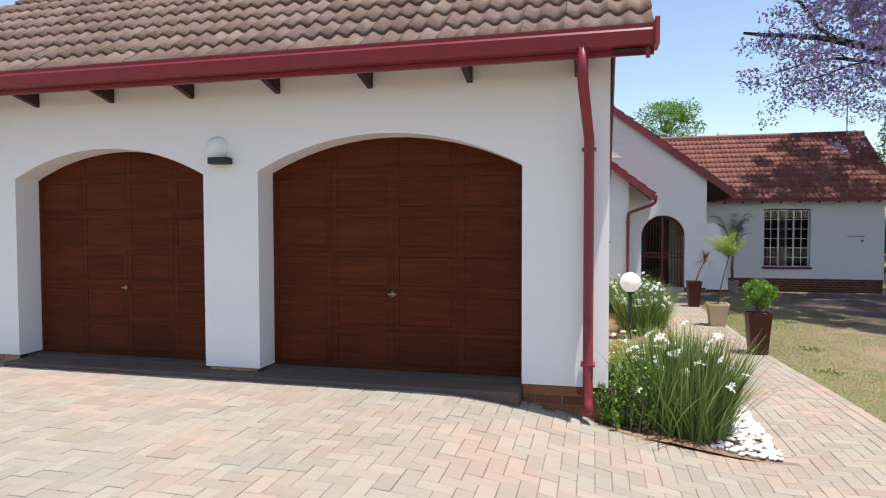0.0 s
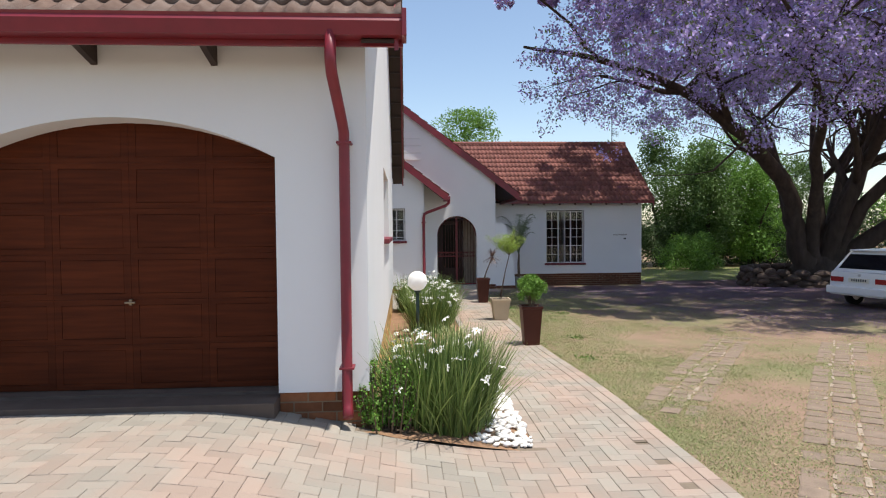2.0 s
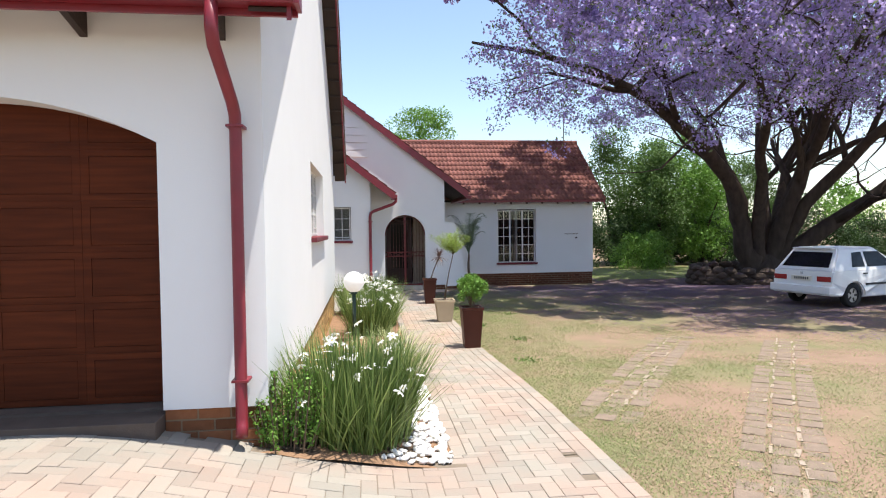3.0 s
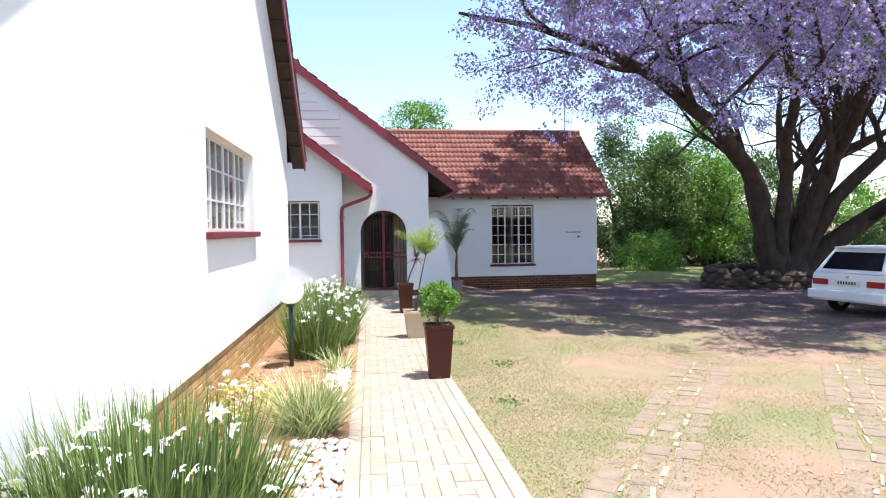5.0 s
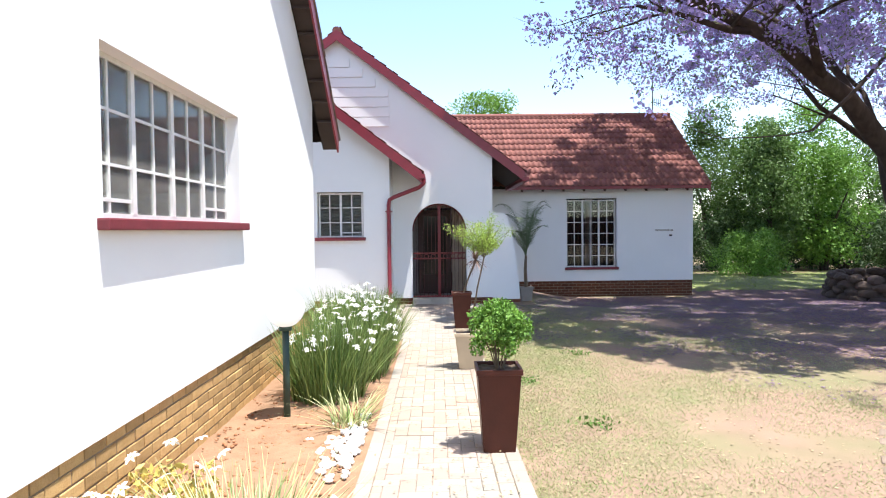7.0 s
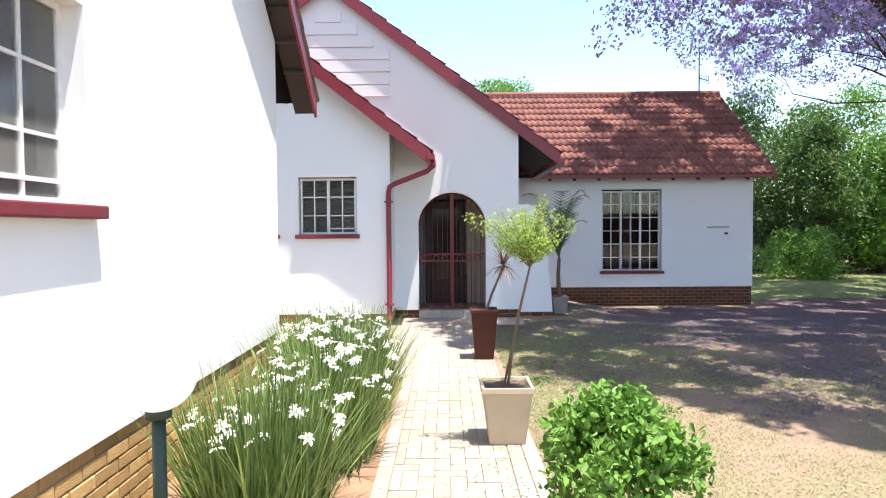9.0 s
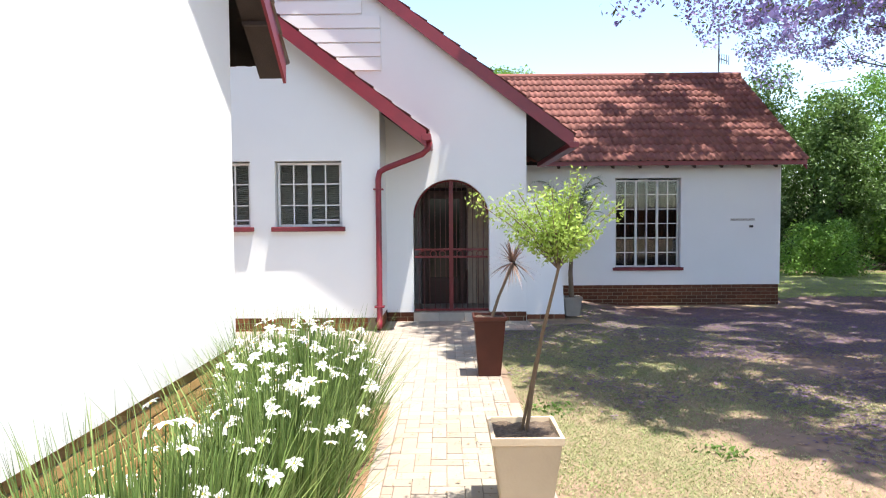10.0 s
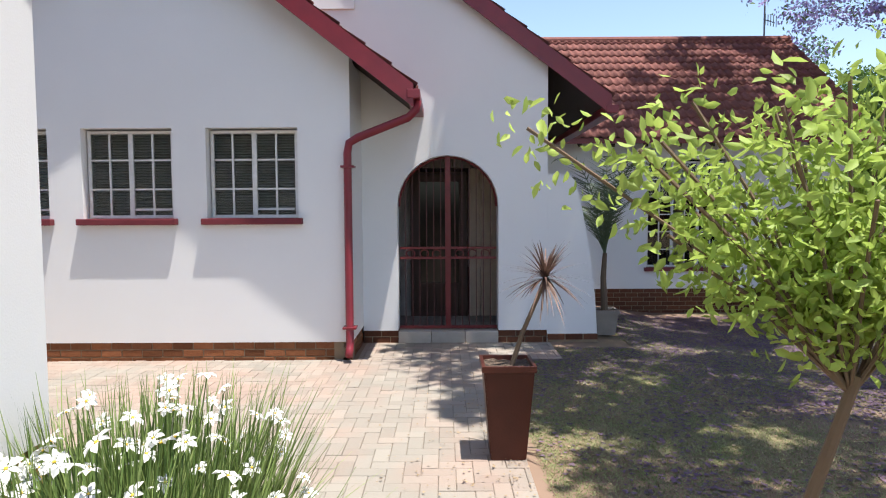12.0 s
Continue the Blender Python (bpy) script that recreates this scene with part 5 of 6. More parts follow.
def limb_mesh(points, r0, r1, depth, bm):
    n_ = len(points)
    tube(points, r0, 9 if depth == 0 else 6, taper=[r0 + (r1 - r0) * (k / (n_ - 1)) ** 0.8 for k in range(n_)], bm=bm)
    if depth >= 3:
        tips.append(tuple(points[-1]))
        tips.append(tuple(points[n_ // 2]))
        return
    kids = (6, 4, 3)[depth]
    for k in range(kids):
        t = rg.uniform(0.38, 1.0) if k else 1.0
        i = min(n_ - 2, int(t * (n_ - 1)))
        o = points[i + 1] if k == 0 else points[i]
        d = (points[i + 1] - points[i]).normalized()
        side = Vector((rg.gauss(0, 1), rg.gauss(0, 1), rg.gauss(0.15, 0.5))).normalized()
        d = (d * 0.8 + side * rg.uniform(0.5, 0.95)).normalized()
        L = (4.2, 2.6, 1.5)[depth] * rg.uniform(0.7, 1.15)
        pts = [o]
        for q in range(1, 5):
            d = (d + Vector((rg.gauss(0, 0.16), rg.gauss(0, 0.16), rg.gauss(0.0, 0.14)))).normalized()
            pts.append(pts[-1] + d * L / 4)
        if TX + pts[-1].x < crown_edge(TY + pts[-1].y) - 0.1:
            continue
        rr = r0 + (r1 - r0) * t
        limb_mesh(pts, rr * 0.62, rr * 0.24, depth + 1, bm)


MAIN_LIMBS = [  # sideways, depth, height of the bends, then radius at the foot
    ((-0.55, 0, 0.4), (-1.0, -0.3, 1.7), (-1.7, -0.8, 3.6), (-3.8, -1.6, 5.4), (-6.4, -2.4, 6.9), (-9.4, -3.2, 7.7), (-12.2, -3.7, 8.0), 0.40),
    ((-0.3, 0.1, 0.5), (-0.8, 0.4, 2.4), (-1.1, 1.0, 5.0), (-2.2, 2.4, 8.0), (-3.6, 4.2, 10.0), 0.26),
    ((0.1, -0.2, 0.5), (0.3, -0.8, 2.4), (0.5, -2.2, 5.0), (-0.6, -5.0, 7.2), (-2.2, -8.6, 8.6), 0.33),
    ((0.3, 0.1, 0.6), (0.9, 0.0, 2.6), (1.6, -0.3, 4.6), (2.0, -0.6, 7.0), (2.4, -0.2, 10.0), 0.38),
    ((0.2, 0.2, 0.6), (0.4, 0.6, 3.2), (1.6, 2.6, 6.4), (3.4, 5.0, 9.4), 0.28),
    ((0.5, -0.1, 0.4), (1.6, -0.5, 1.6), (3.2, -1.4, 3.1), (5.4, -2.8, 5.2), (8.2, -4.0, 7.2), 0.40),
    ((0.35, -0.2, 0.6), (1.0, -1.2, 3.0), (2.4, -3.6, 5.8), (4.0, -7.2, 7.8), (4.8, -10.2, 8.8), 0.28),
    ((-0.3, -0.2, 0.5), (-0.8, -0.9, 2.6), (-2.0, -3.0, 5.4), (-4.6, -6.4, 7.2), (-7.2, -8.8, 8.0), 0.27),
    ((0.6, 0.2, 0.6), (1.8, 1.6, 3.0), (4.4, 3.8, 6.0), (8.0, 5.0, 8.6), 0.26),
]
part("trunk", tube([(0, 0, -0.3), (0, 0, 0.0), (0.02, 0, 0.5), (0.05, 0, 1.1)], 0.8, 16, taper=[1.25, 0.98, 0.80, 0.62]), M_BARK, jac, smooth=True)
for *pts, r0 in MAIN_LIMBS:
    bm = bmesh.new()
    P = [Vector(p) for p in pts]
    fine_pts = []
    for k in range(len(P) - 1):
        for q in range(4):
            t = q / 4
            a, b, c, d = P[max(0, k - 1)], P[k], P[k + 1], P[min(len(P) - 1, k + 2)]
            fine_pts.append(0.5 * ((2 * b) + (c - a) * t + (2 * a - 5 * b + 4 * c - d) * t * t + (3 * b - a - 3 * c + d) * t ** 3) + Vector((rg.gauss(0, 0.05), rg.gauss(0, 0.05), 0)))
    fine_pts.append(P[-1])
    limb_mesh(fine_pts, r0 * 1.25, r0 * 0.1, 0, bm)
    part("limb", bm, M_BARK, jac, smooth=True)


crown = [t for t in tips if in_crown(*t, True)]
rgn = np.random.default_rng(9)
extra, top = [], []
while len(extra) < 1900:
    a, r = rgn.random() * math.tau, math.sqrt(rgn.random())
    edge = 1 + 0.07 * math.sin(3 * a + 1) + 0.05 * math.sin(7 * a) + 0.03 * math.sin(17 * a)
    x, y = 12.6 * r * edge * math.cos(a) - 0.8, 11.6 * r * edge * math.sin(a) - 2.6
    low = under_crown(x, y)
    high = max(low + 0.8, 8.6 + 5.0 * math.sqrt(max(0.0, 1 - r * r)))
    z = low + (high - low) * rgn.random() ** 1.1
    if noise.noise(Vector((x, y, z)) * 0.42) > -0.10 and in_crown(x, y, z):
        extra.append((x, y, z))
while len(top) < 3000:
    a, r = rgn.random() * math.tau, math.sqrt(rgn.random()) * 0.99
    x, y = 12.6 * r * math.cos(a) - 0.8, 11.6 * r * math.sin(a) - 2.6
    z = max(under_crown(x, y) + 0.5, 8.4 + 5.0 * math.sqrt(1 - r * r)) + rgn.uniform(-0.9, 0.3)
    if noise.noise(Vector((x, y, 0)) * 0.9) > -0.22 and in_crown(x, y, z):
        top.append((x, y, z))
leaf_cloud("blossoms", M_BLOSSOM, crown + extra, 0.42, 135000, 0.09, jac, 72, aspect=0.8, squash=0.75)
leaf_cloud("upper_blossoms", M_BLOSSOM_UP, top, 0.33, 200000, 0.16, jac, 74, aspect=0.8, squash=0.6)
leaf_cloud("foliage", M_FERN, crown + extra, 0.5, 42000, 0.13, jac, 73, aspect=0.35, squash=0.75)

# ring of rough stones round its foot
M_STONE = material("garden_stone", (0.105, 0.072, 0.052), (0.07, 0.05, 0.038), scale=5, rough=0.95, bump=0.6, random_amount=0.25)
ring = empty("stone_ring", TX - 0.2, TY - 0.6, gz(TX - 0.2, TY - 0.6))
tagged(ring, "dry-laid ring of rough brown stones round the tree", "stone edging")
rg = random.Random(81)
for k in range(28):
    a = math.tau * (k + 0.1 * (k % 3)) / 28
    for c in range(4):
        bm = bmesh.new()
        bmesh.ops.create_icosphere(bm, subdivisions=2, radius=0.27)
        for q in bm.verts:
            q.co *= 1 + 0.22 * noise.noise(q.co * 4 + Vector((k, c, 0)))
        bmesh.ops.scale(bm, vec=(1.15, 0.7, 0.55), verts=bm.verts)
        s = part("stone", bm, M_STONE, ring, smooth=False)
        s.matrix_basis = pose((2.85 - 0.04 * c) * math.cos(a + c * 0.11), (2.5 - 0.04 * c) * math.sin(a + c * 0.11), 0.06 + c * 0.175, 0, 0, math.degrees(a) + 90 + rg.uniform(-15, 15))

# ---- parked hatchback ----
M_CAR = material("white_car_paint", (0.78, 0.78, 0.77), (0.74, 0.74, 0.73), scale=2, rough=0.25, bump=0.0, spec=0.6)
M_TYRE = material("tyre_rubber", (0.02, 0.02, 0.02), rough=0.85, bump=0.2)
M_RIM = material("alloy_rim", (0.55, 0.55, 0.55), rough=0.35, metal=0.8, bump=0)
M_LAMP_RED = material("red_lamp_plastic", (0.35, 0.02, 0.02), rough=0.25, bump=0)
M_PLATE = material("number_plate", (0.75, 0.72, 0.6), rough=0.5, bump=0)
M_CARGLASS = material("tinted_car_glass", (0.015, 0.018, 0.02), rough=0.06, bump=0, spec=0.6)
M_TRIM = material("black_trim", (0.025, 0.025, 0.028), rough=0.6, bump=0.05)


def hatchback(x, y, heading):
    """Boxy five-door hatchback; its rear axle stands at x, y, its nose points along heading."""
    c = empty("parked_car", x, y, gz(x, y), heading)
    tagged(c, "white five-door hatchback parked under the tree, rear towards the path", "car")
    W = 0.81
    # side outline: rear at -0.72, nose at 3.1
    low = [(-0.74, 0.30), (-0.72, 0.62), (-0.70, 0.86), (-0.55, 0.90), (1.75, 0.92), (2.1, 0.90), (2.95, 0.80), (3.05, 0.60), (3.05, 0.30)]
    rad = 0.33
    def cut(cx):
        return [(cx + rad * math.cos(a), 0.27 + rad * math.sin(a)) for a in np.linspace(-0.05, math.pi + 0.05, 11)]
    outline = low + [(2.45 + 0.34, 0.26)] + cut(2.45)[1:-1] + [(2.45 - 0.34, 0.24)] + [(0.34, 0.24)] + cut(0.0)[1:-1] + [(-0.36, 0.28)]
    bm = wall(outline, [], lambda u, v: (u, -W, v), (0, 2 * W, 0))
    for q in bm.verts:
        if q.co.z > 0.8:
            q.co.y *= 0.965
        if q.co.z < 0.35:
            q.co.y *= 0.97
    sharp = [e for e in bm.edges if len(e.link_faces) == 2 and abs(e.verts[0].co.y - e.verts[1].co.y) < 0.1 and any(abs(fc.normal.y) > 0.7 for fc in e.link_faces) and not all(abs(fc.normal.y) > 0.7 for fc in e.link_faces)]
    bmesh.ops.bevel(bm, geom=sharp, offset=0.03, segments=2, affect="EDGES")
    body = part("body", bm, M_CAR, c)
    # cabin
    cab = bmesh.new()
    ring0 = [cab.verts.new((px, py, 0.88)) for px, py in ((-0.66, -0.77), (1.78, -0.77), (1.78, 0.77), (-0.66, 0.77))]
    ring1 = [cab.verts.new((px, py, 1.36)) for px, py in ((-0.30, -0.60), (0.98, -0.60), (0.98, 0.60), (-0.30, 0.60))]
    ring2 = [cab.verts.new((px, py, 1.41)) for px, py in ((-0.16, -0.52), (0.86, -0.52), (0.86, 0.52), (-0.16, 0.52))]
    for r0, r1 in ((ring0, ring1), (ring1, ring2)):
        for k in range(4):
            cab.faces.new((r0[k], r0[(k + 1) % 4], r1[(k + 1) % 4], r1[k]))
    cab.faces.new(ring2)
    bmesh.ops.bevel(cab, geom=[e for e in cab.edges if abs(e.verts[0].co.z - e.verts[1].co.z) > 0.3], offset=0.03, segments=2, affect="EDGES")
    part("cabin", cab, M_CAR, c)

    def pane(name, pts, mat, parent=c, label="", t=0.012):
        b = bmesh.new()
        b.faces.new([b.verts.new(p) for p in pts])
        bmesh.ops.solidify(b, geom=b.faces[:], thickness=-t)
        return part(name, b, mat, parent, label)

    def on(px, z, sy, e=0.008):
        t = (z - 0.88) / 0.48
        return (px, sy * (0.77 - 0.17 * t + e), z)
    for sy in (-1, 1):
        pane("side_window", [on(0.42, 0.95, sy), on(-0.02, 0.95, sy), on(0.10, 1.28, sy), on(0.42, 1.30, sy)][::sy], M_CARGLASS, c, "dark side window")
        pane("side_window", [on(1.45, 0.95, sy), on(0.50, 0.95, sy), on(0.50, 1.30, sy), on(1.02, 1.30, sy)][::sy], M_CARGLASS, c, "dark side window")
        part("side_moulding", boxed(0.36, 2.05, sy * 0.815 - 0.01, sy * 0.815 + 0.01, 0.52, 0.57, 0.006), M_TRIM, c, "black rubbing strip")
        part("door_handle", boxed(0.30, 0.44, sy * 0.80 - 0.012, sy * 0.80 + 0.012, 0.78, 0.81, 0.006), M_TRIM, c)
        part("door_handle", boxed(1.2, 1.34, sy * 0.80 - 0.012, sy * 0.80 + 0.012, 0.78, 0.81, 0.006), M_TRIM, c)
        part("mirror", boxed(1.38, 1.5, sy * 0.88 - 0.08, sy * 0.88 + 0.08, 0.92, 1.04, 0.02), M_TRIM, c)
        part("tail_light", boxed(-0.742, -0.70, sy * 0.58 - 0.17, sy * 0.58 + 0.17, 0.62, 0.74, 0.01), M_LAMP_RED, c, "dark red tail light")
        part("headlight", boxed(3.0, 3.07, sy * 0.55 - 0.15, sy * 0.55 + 0.15, 0.58, 0.72, 0.02), M_CHROME, c)
    pane("rear_window", [(-0.66 + 0.36 * t + -0.012, yy, 0.88 + 0.48 * t) for t, yy in ((0.14, 0.62), (0.14, -0.62), (0.86, -0.53), (0.86, 0.53))][::-1], M_CARGLASS, c, "dark sloping rear window")
    pane("windscreen", [(1.78 - 0.8 * t + 0.012, yy, 0.88 + 0.48 * t) for t, yy in ((0.08, -0.66), (0.08, 0.66), (0.9, 0.54), (0.9, -0.54))][::-1], M_CARGLASS, c, "dark windscreen")
    part("number_plate", boxed(-0.748, -0.71, -0.26, 0.26, 0.625, 0.735, 0.004), M_PLATE, c, "pale number plate")
    for q in range(7):
        part("plate_mark", boxed(-0.752, -0.747, -0.2 + q * 0.058, -0.17 + q * 0.058, 0.65, 0.71), M_TRIM, c)
    part("rear_bumper", boxed(-0.83, -0.62, -0.80, 0.80, 0.33, 0.52, 0.03), M_CAR, c)
    part("front_bumper", boxed(2.98, 3.16, -0.80, 0.80, 0.33, 0.52, 0.03), M_CAR, c)
    part("roof_spoiler", boxed(-0.40, -0.2, -0.52, 0.52, 1.37, 1.40, 0.01), M_CAR, c)
    part("badge", boxed(-0.735, -0.70, -0.03, 0.03, 0.77, 0.83, 0.01), M_RIM, c)
    for cx in (0.0, 2.45):
        for sy in (-1, 1):
            w = bmesh.new()
            prof = [(0.17, -0.07), (0.26, -0.085), (0.285, -0.06), (0.29, 0), (0.285, 0.06), (0.26, 0.085), (0.17, 0.07)]
            n_ = 24
            rows = [[w.verts.new((r * math.cos(math.tau * i / n_), d, r * math.sin(math.tau * i / n_))) for r, d in prof] for i in range(n_)]
            for i in range(n_):
                for q in range(len(prof) - 1):
                    w.faces.new((rows[i][q], rows[i][q + 1], rows[(i + 1) % n_][q + 1], rows[(i + 1) % n_][q]))
            wh = part("wheel", w, M_TYRE, c, "black tyre on alloy rim", smooth=True)
            wh.matrix_basis = pose(cx, sy * 0.70, 0.29)
            rm = bmesh.new()
            bmesh.ops.create_cone(rm, segments=24, radius1=0.175, radius2=0.175, depth=0.10, cap_ends=True)
            bmesh.ops.rotate(rm, matrix=Matrix.Rotation(math.pi / 2, 3, "X"), verts=rm.verts)
            part("rim", rm, M_RIM, wh, "silver alloy rim")
            for q in range(5):
                a = q * math.tau / 5
                part("rim_slot", boxed(0.06, 0.15, sy * 0.052 - 0.004, sy * 0.052 + 0.004, -0.025, 0.025, 0.004, pose(0, 0, 0, 0, math.degrees(a), 0)), M_TRIM, wh)
    return c


hatchback(11.85, 14.3, 14)

# ---- shrubs and trees round the garden ----


def shrub_mass(name, label, x, y, width, depth, height, mat, leaves, size, seed, category="bush", trunk=False, lumps=40, radius=0.5, z_low=0.1, top_noise=0.3, aspect=0.5):
    """A bush or small tree: clumps of leaves inside an uneven outline, with a few stems."""
    e = empty(name, x, y, gz(x, y))
    tagged(e, label, category)
    rg = random.Random(seed)
    cs = []
    while len(cs) < lumps:
        a, r = rg.random() * math.tau, math.sqrt(rg.random())
        u = rg.random()
        prof = math.sin(math.pi * (0.18 + 0.72 * u)) if trunk else math.sqrt(max(0.02, 1 - u * u * 0.9))
        prof *= 1 + rg.uniform(-top_noise, top_noise)
        cs.append((r * prof * width / 2 * math.cos(a), r * prof * depth / 2 * math.sin(a), (z_low + (1 - z_low) * u) * height))
    for k in range(5):
        tip = cs[k]
        part("stem" if not trunk else "branch", tube([(tip[0] * 0.05, tip[1] * 0.05, -0.1), (tip[0] * 0.3, tip[1] * 0.3, tip[2] * 0.5), tip], 0.05, 6, taper=[0.03 * height ** 0.7 + 0.02, 0.02 * height ** 0.7 + 0.01, 0.01]), M_BARK, e)
    leaf_cloud("foliage", mat, cs, [radius * rg.uniform(0.6, 1.2) for _ in cs], leaves, size, e, seed + 1, aspect=aspect)
    return e


shrub_mass("round_bush", "clipped mid-green bush on the lawn behind the house", 15.6, 32.2, 3.4, 2.6, 1.7, M_LEAF_BRIGHT, 9000, 0.11, 201, radius=0.5, lumps=50)
CONIFERS = [(15.9, 37.0, 4.0, 8.0, M_LEAF_DARK), (18.8, 38.0, 5.0, 7.4, M_LEAF_MID), (22.0, 38.5, 5.0, 8.4, M_LEAF_BRIGHT), (20.2, 34.6, 3.6, 5.9, M_LEAF_BRIGHT), (25.5, 38.5, 5.0, 6.6, M_LEAF_DARK), (17.6, 34.8, 3.0, 6.4, M_LEAF_DARK)]
for k, (x, y, w, h, m) in enumerate(CONIFERS):
    shrub_mass("garden_tree", "dense dark green tree at the garden edge", x, y, w, w, h, m, 14000, 0.16, 210 + k, category="tree", trunk=True, lumps=90, radius=0.75, z_low=0.08)
for k in range(9):
    x = 13.4 + k * 2.6
    shrub_mass("hedge_shrub", "hedge shrub, leaf colour darkened for the deep shade", x, 34.6 + (k % 3) * 0.6, 3.4, 1.6, 2.3 + 0.5 * (k % 2), M_LEAF_HEDGE_SHADE, 5200, 0.13, 240 + k, lumps=44, radius=0.5, z_low=0.05)
for k in range(7):
    x = 30 + k * 3.0
    shrub_mass("hedge_shrub", "hedge shrub at the garden edge, leaf colour darkened as shade", x, 33.5 - k * 1.4, 3.8, 1.8, 1.5, M_LEAF_HEDGE_SHADE, 4200, 0.13, 260 + k, lumps=44, radius=0.5, z_low=0.05)
for k, (x, y, w, h) in enumerate(((13.6, 40.0, 2.6, 6.8), (15.2, 42.5, 2.2, 6.6))):
    shrub_mass("pale_tree", "thin yellow-green tree behind the house", x, y, w, w, h, M_LEAF_YELLOW if k else M_LEAF_LIME, 4200, 0.14, 270 + k, category="tree", trunk=True, lumps=60, radius=0.6)
# rounded crowns showing over the ridge
shrub_mass("far_tree", "green rounded tree crown far behind the house", 5.6, 52.0, 8.6, 6.0, 11.7, M_LEAF_BRIGHT, 18000, 0.2, 281, category="tree", trunk=True, lumps=120, radius=0.9, z_low=0.4)
for k in range(14):
    x = 36 + k * 6.5 + (k % 3)
    shrub_mass("far_tree", "far green tree beyond the garden", x, 78 - k * 4, 9, 8, 4.2 + (k % 4) * 0.8, M_LEAF_BRIGHT if k % 2 else M_LEAF_GREY, 3500, 0.4, 290 + k, category="tree", trunk=True, lumps=70, radius=1.3, z_low=0.15)
# a far spiky palm
fp = empty("far_palm", 34.8, 41.5, gz(34.8, 41.5))
tagged(fp, "spiky palm beyond the hedge", "palm")
part("stem", tube([(0, 0, -0.1), (0.1, 0, 1.2), (0.05, 0, 2.6)], 0.16, 8), M_BARK, fp)
rg = random.Random(91)
for k in range(16):
    bm = bmesh.new()
    frond(bm, (0.05, 0, 2.5), rg.random() * math.tau, rg.uniform(0.0, 1.6), rg.uniform(1.1, 1.6), 0.35, rg, n_=12)
    part("frond", bm, M_LEAF_GREY, fp)

# ---- grass, fallen petals, litter ----
M_GRASS = leaf_mat("lawn_grass", (0.215, 0.28, 0.095), (0.34, 0.315, 0.17), translucent=0.3)
# petals tinted dark: part of the tree's shade is in their colour
M_FALLEN_SHADE = material("shaded_fallen_petal", (0.175, 0.105, 0.17), (0.10, 0.07, 0.075), scale=4, rough=0.8, bump=0, random_amount=0.3, islands=True)
M_LITTER = material("dry_litter", (0.36, 0.27, 0.16), (0.2, 0.14, 0.08), scale=4, rough=0.9, bump=0, random_amount=0.3, islands=True)


def on_lawn(x, y):
    return x > 2.585 and not (3.2 < x < 10.0 and y > 23.9) and not (x < 4.3 and y > 19.9)


def ground_bits(name, label, mat, count, size, place, seed, upright=0.0, kind_word="litter"):
    """Small flat or upright bits on the ground, as one object."""
    rg = random.Random(seed)
    v, f = [], []
    while len(v) < count * 3:
        x, y = place(rg)
        if x is None:
            continue
        z = gz(x, y)
        a = rg.random() * math.tau
        s = size * rg.uniform(0.5, 1.3)
        b = len(v)
        if upright:
            lx, ly = rg.gauss(0, 0.7) * s, rg.gauss(0, 0.7) * s
            w = 0.0035 + s * 0.03
            v += [(x - w * math.cos(a), y - w * math.sin(a), z - 0.004), (x + w * math.cos(a), y + w * math.sin(a), z - 0.004), (x + lx, y + ly, z + s * upright)]
        else:
            zz = z + rg.uniform(0.004, 0.014)
            v += [(x + s * math.cos(a + q), y + s * math.sin(a + q), zz + rg.uniform(-0.003, 0.006)) for q in (0, 2.0, 4.1)]
        f.append((b, b + 1, b + 2))
    return tagged(mesh_from(name, v, f, mat), label, kind_word, kind="stuff")


def grass_place(rg):
    x = 2.58 + abs(rg.gauss(0, 1)) * 3.2
    y = rg.uniform(3.0, 23.5)
    if not on_lawn(x, y):
        return None, None
    n_ = noise.noise(Vector((x * 0.55, y * 0.55, 3.0))) + 0.5 * noise.noise(Vector((x * 1.7, y * 1.7, 7.0)))
    edge = max(0.0, 1 - (x - 2.58) / 2.3) * 0.6 + 0.45 * smooth_step((y - 12.5) / 2) * smooth_step((7.0 - x) / 2)
    return (x, y) if n_ + edge > rg.uniform(-0.3, 0.75) else (None, None)


ground_bits("lawn_grass", "short patchy green and straw lawn grass", M_GRASS, 330000, 0.031, grass_place, 301, upright=0.5, kind_word="grass")


M_TURF = material("green_turf", (0.20, 0.25, 0.075), (0.27, 0.30, 0.11), scale=1.5, rough=0.95, bump=0.5, fine=30, spec=0.1)
bm = bmesh.new()
lx, ly = [10.4 + 1.0 * k for k in range(24)], [25.6 + 0.9 * k for k in range(9)]
gr = [[bm.verts.new((x + 0.5 * noise.noise(Vector((x, y, 5.0))), y + 0.6 * noise.noise(Vector((x * 0.7, y, 9.0))) * (1 if y < 26 else 0), gz(x, y) + 0.012)) for x in lx] for y in ly]
for j in range(len(ly) - 1):
    for i in range(len(lx) - 1):
        bm.faces.new((gr[j][i], gr[j][i + 1], gr[j + 1][i + 1], gr[j + 1][i]))
structure(obj("lawn", bm, M_TURF, smooth=True), "bright green lawn behind the house", "lawn")


def far_grass(rg):
    x, y = rg.uniform(10.2, 30), rg.uniform(25.5, 34)
    return x, y


M_LAWN = leaf_mat("green_lawn", (0.20, 0.27, 0.07), (0.28, 0.33, 0.10), translucent=0.2)
ground_bits("far_lawn", "bright green sunlit lawn behind the house", M_LAWN, 26000, 0.13, far_grass, 302, upright=0.5, kind_word="grass")


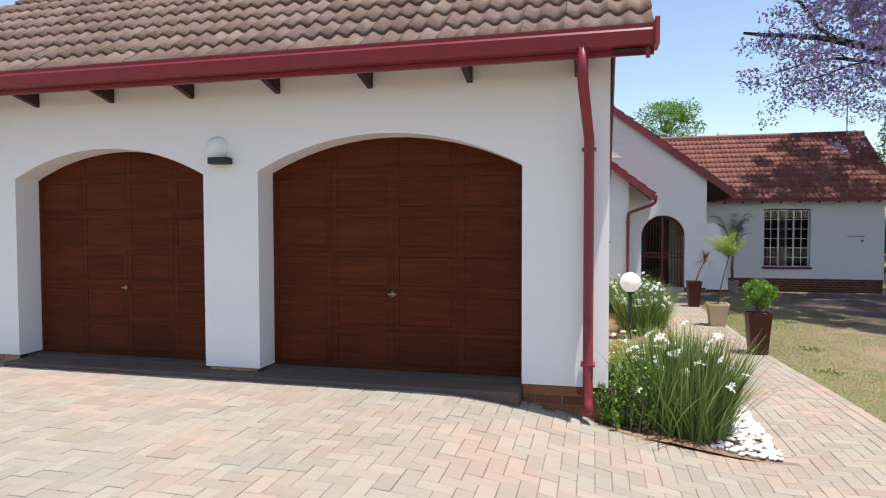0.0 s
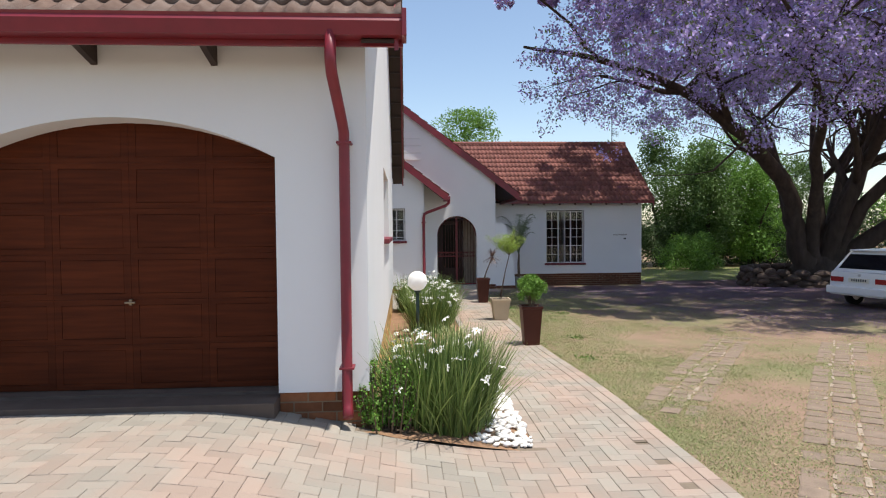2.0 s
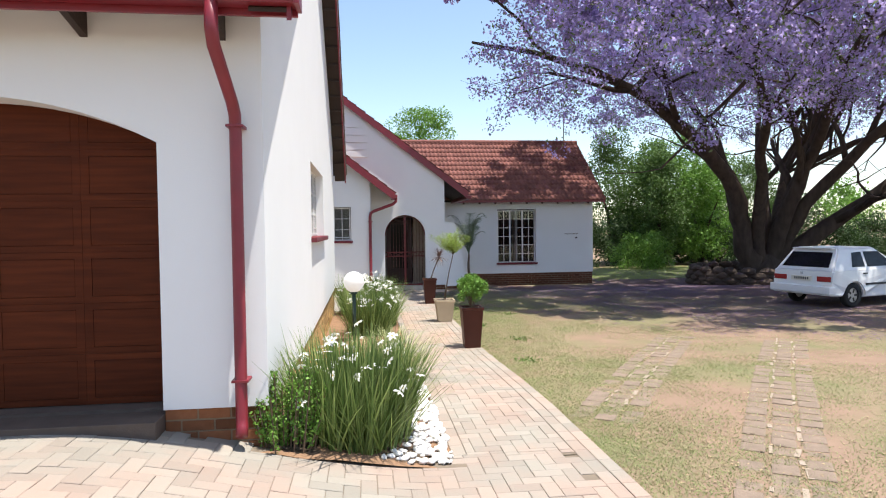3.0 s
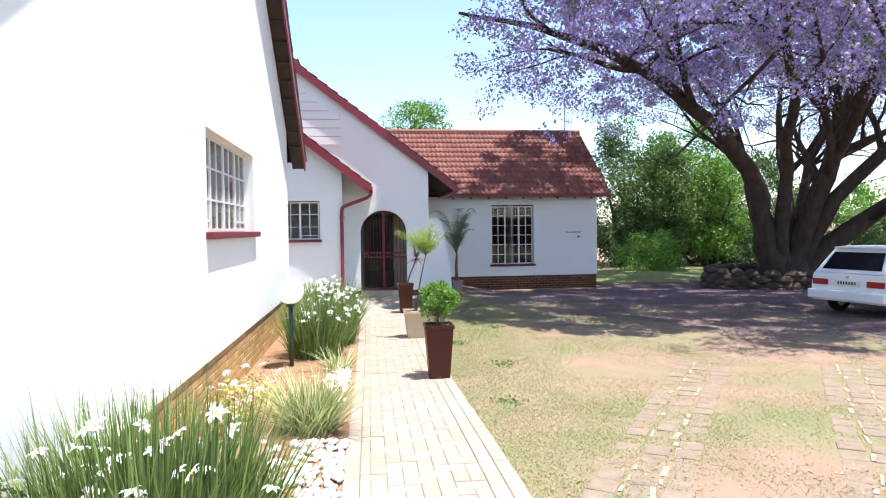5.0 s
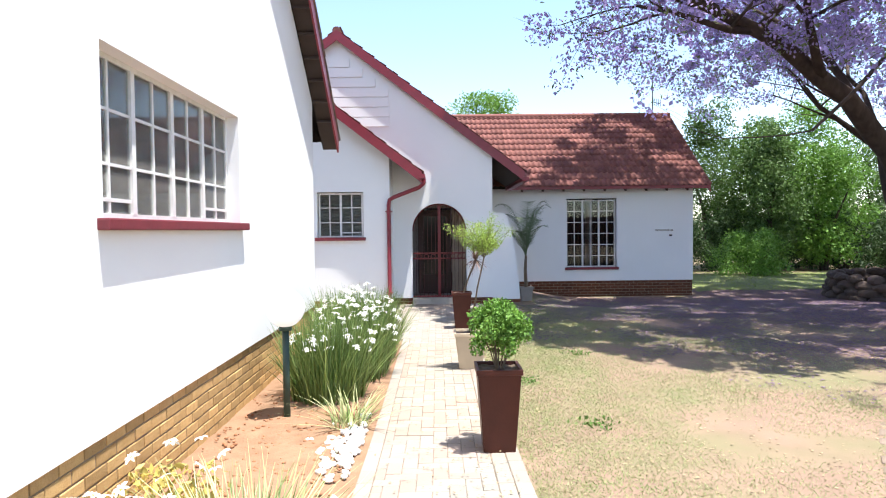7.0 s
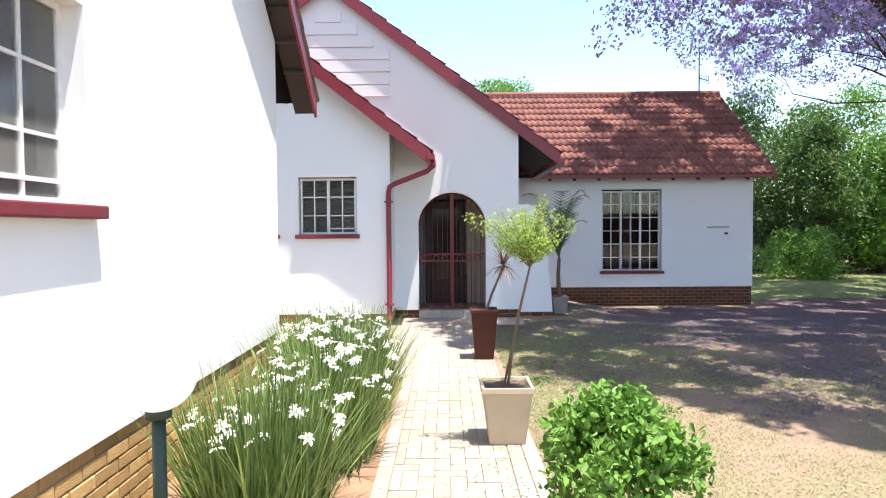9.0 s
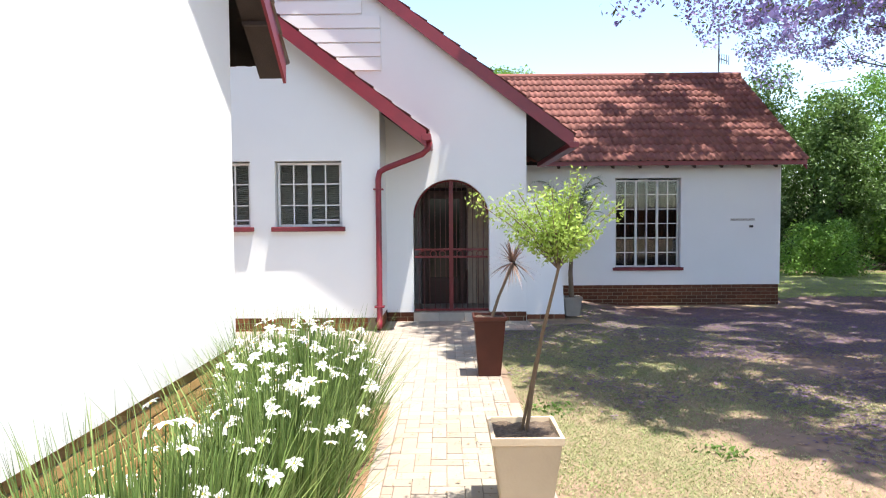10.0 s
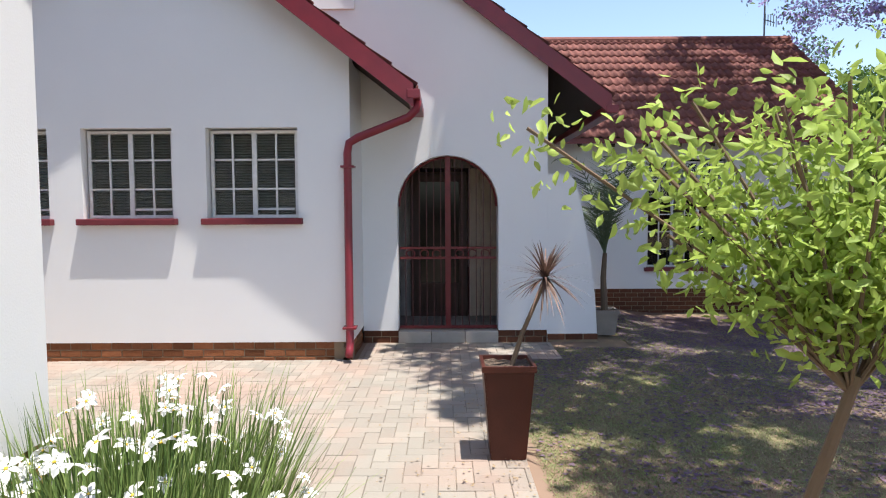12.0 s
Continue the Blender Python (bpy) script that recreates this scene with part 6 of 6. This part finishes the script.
def petal_shade_place(rg):
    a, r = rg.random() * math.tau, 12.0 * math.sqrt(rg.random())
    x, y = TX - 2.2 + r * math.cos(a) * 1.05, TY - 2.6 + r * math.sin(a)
    # only where the crown's shadow falls on the lawn
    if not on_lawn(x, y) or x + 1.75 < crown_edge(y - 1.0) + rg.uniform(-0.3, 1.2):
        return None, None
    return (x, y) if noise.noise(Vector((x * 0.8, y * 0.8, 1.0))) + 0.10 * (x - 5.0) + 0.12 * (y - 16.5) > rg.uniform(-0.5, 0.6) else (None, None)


ground_bits("fallen_petals", "fallen purple jacaranda petals, colour darkened to deepen the shade under the tree", M_FALLEN_SHADE, 380000, 0.023, petal_shade_place, 303, kind_word="petals")
ground_bits("litter", "dry leaf litter and chips on the bare earth", M_LITTER, 9000, 0.014, lambda r: (lambda x, y: (x, y) if on_lawn(x, y) else (None, None))(2.7 + abs(r.gauss(0, 3)), r.uniform(2, 20)), 304, kind_word="litter")
ground_bits("path_litter", "small petals and leaf bits on the pavers", M_LITTER, 1500, 0.011, lambda r: (2.5 - abs(r.gauss(0, 0.45)), r.uniform(9, 19)), 305, kind_word="litter").location.z = 0.024
# leaf litter whose dark colour also paints the shade under the clump
M_LITTER_SHADE = material("shade_dark_litter", (0.07, 0.05, 0.035), (0.13, 0.09, 0.055), scale=4, rough=0.95, bump=0, random_amount=0.4, islands=True)
ground_bits("leaf_mulch", "dead leaf litter under the iris clump, coloured dark for the plant shade", M_LITTER_SHADE, 2600, 0.035, lambda r: (r.uniform(0.02, 1.15), 4.96 + abs(r.gauss(0, 0.6))), 306, kind_word="mulch").location.z = 0.022
# weeds at the lawn's edge
for k, (x, y) in enumerate(((3.0, 8.9), (2.95, 12.6), (3.35, 10.9), (2.85, 15.2), (3.9, 14.1))):
    wd = empty("lawn_weed", x, y, gz(x, y))
    tagged(wd, "small bright green broad-leaved weed in the lawn", "weed", group="lawn weeds")
    leaf_cloud("foliage", M_LEAF_MID, [(0, 0, 0.03), (0.12, 0.06, 0.02), (-0.1, 0.08, 0.02), (0.02, -0.12, 0.02)], 0.13, 90, 0.045, wd, 310 + k, squash=0.3)

# ---- pavers of the path nearest the walker ----
paver_meshes = {}
rng = random.Random(12)
for x0, y0, x1, y1 in near_cells:
    key = (round(x1 - x0, 3), round(y1 - y0, 3))
    if key not in paver_meshes:
        bm = boxed(0.0022, x1 - x0 - 0.0022, 0.0022, y1 - y0 - 0.0022, -0.02, 0.02, 0.004)
        me = bpy.data.meshes.new("paver")
        bm.to_mesh(me)
        bm.free()
        me.materials.append(M_PAVE_PART)
        paver_meshes[key] = me
    ob = new("paver", paver_meshes[key])
    ob.parent = pp
    sy = (gz(x0, y1) - gz(x0, y0)) / (y1 - y0)
    ob.matrix_basis = pose(x0, y0, gz(x0, y0) + rng.uniform(-0.002, 0.003), math.degrees(math.atan(sy)), 0, 0)
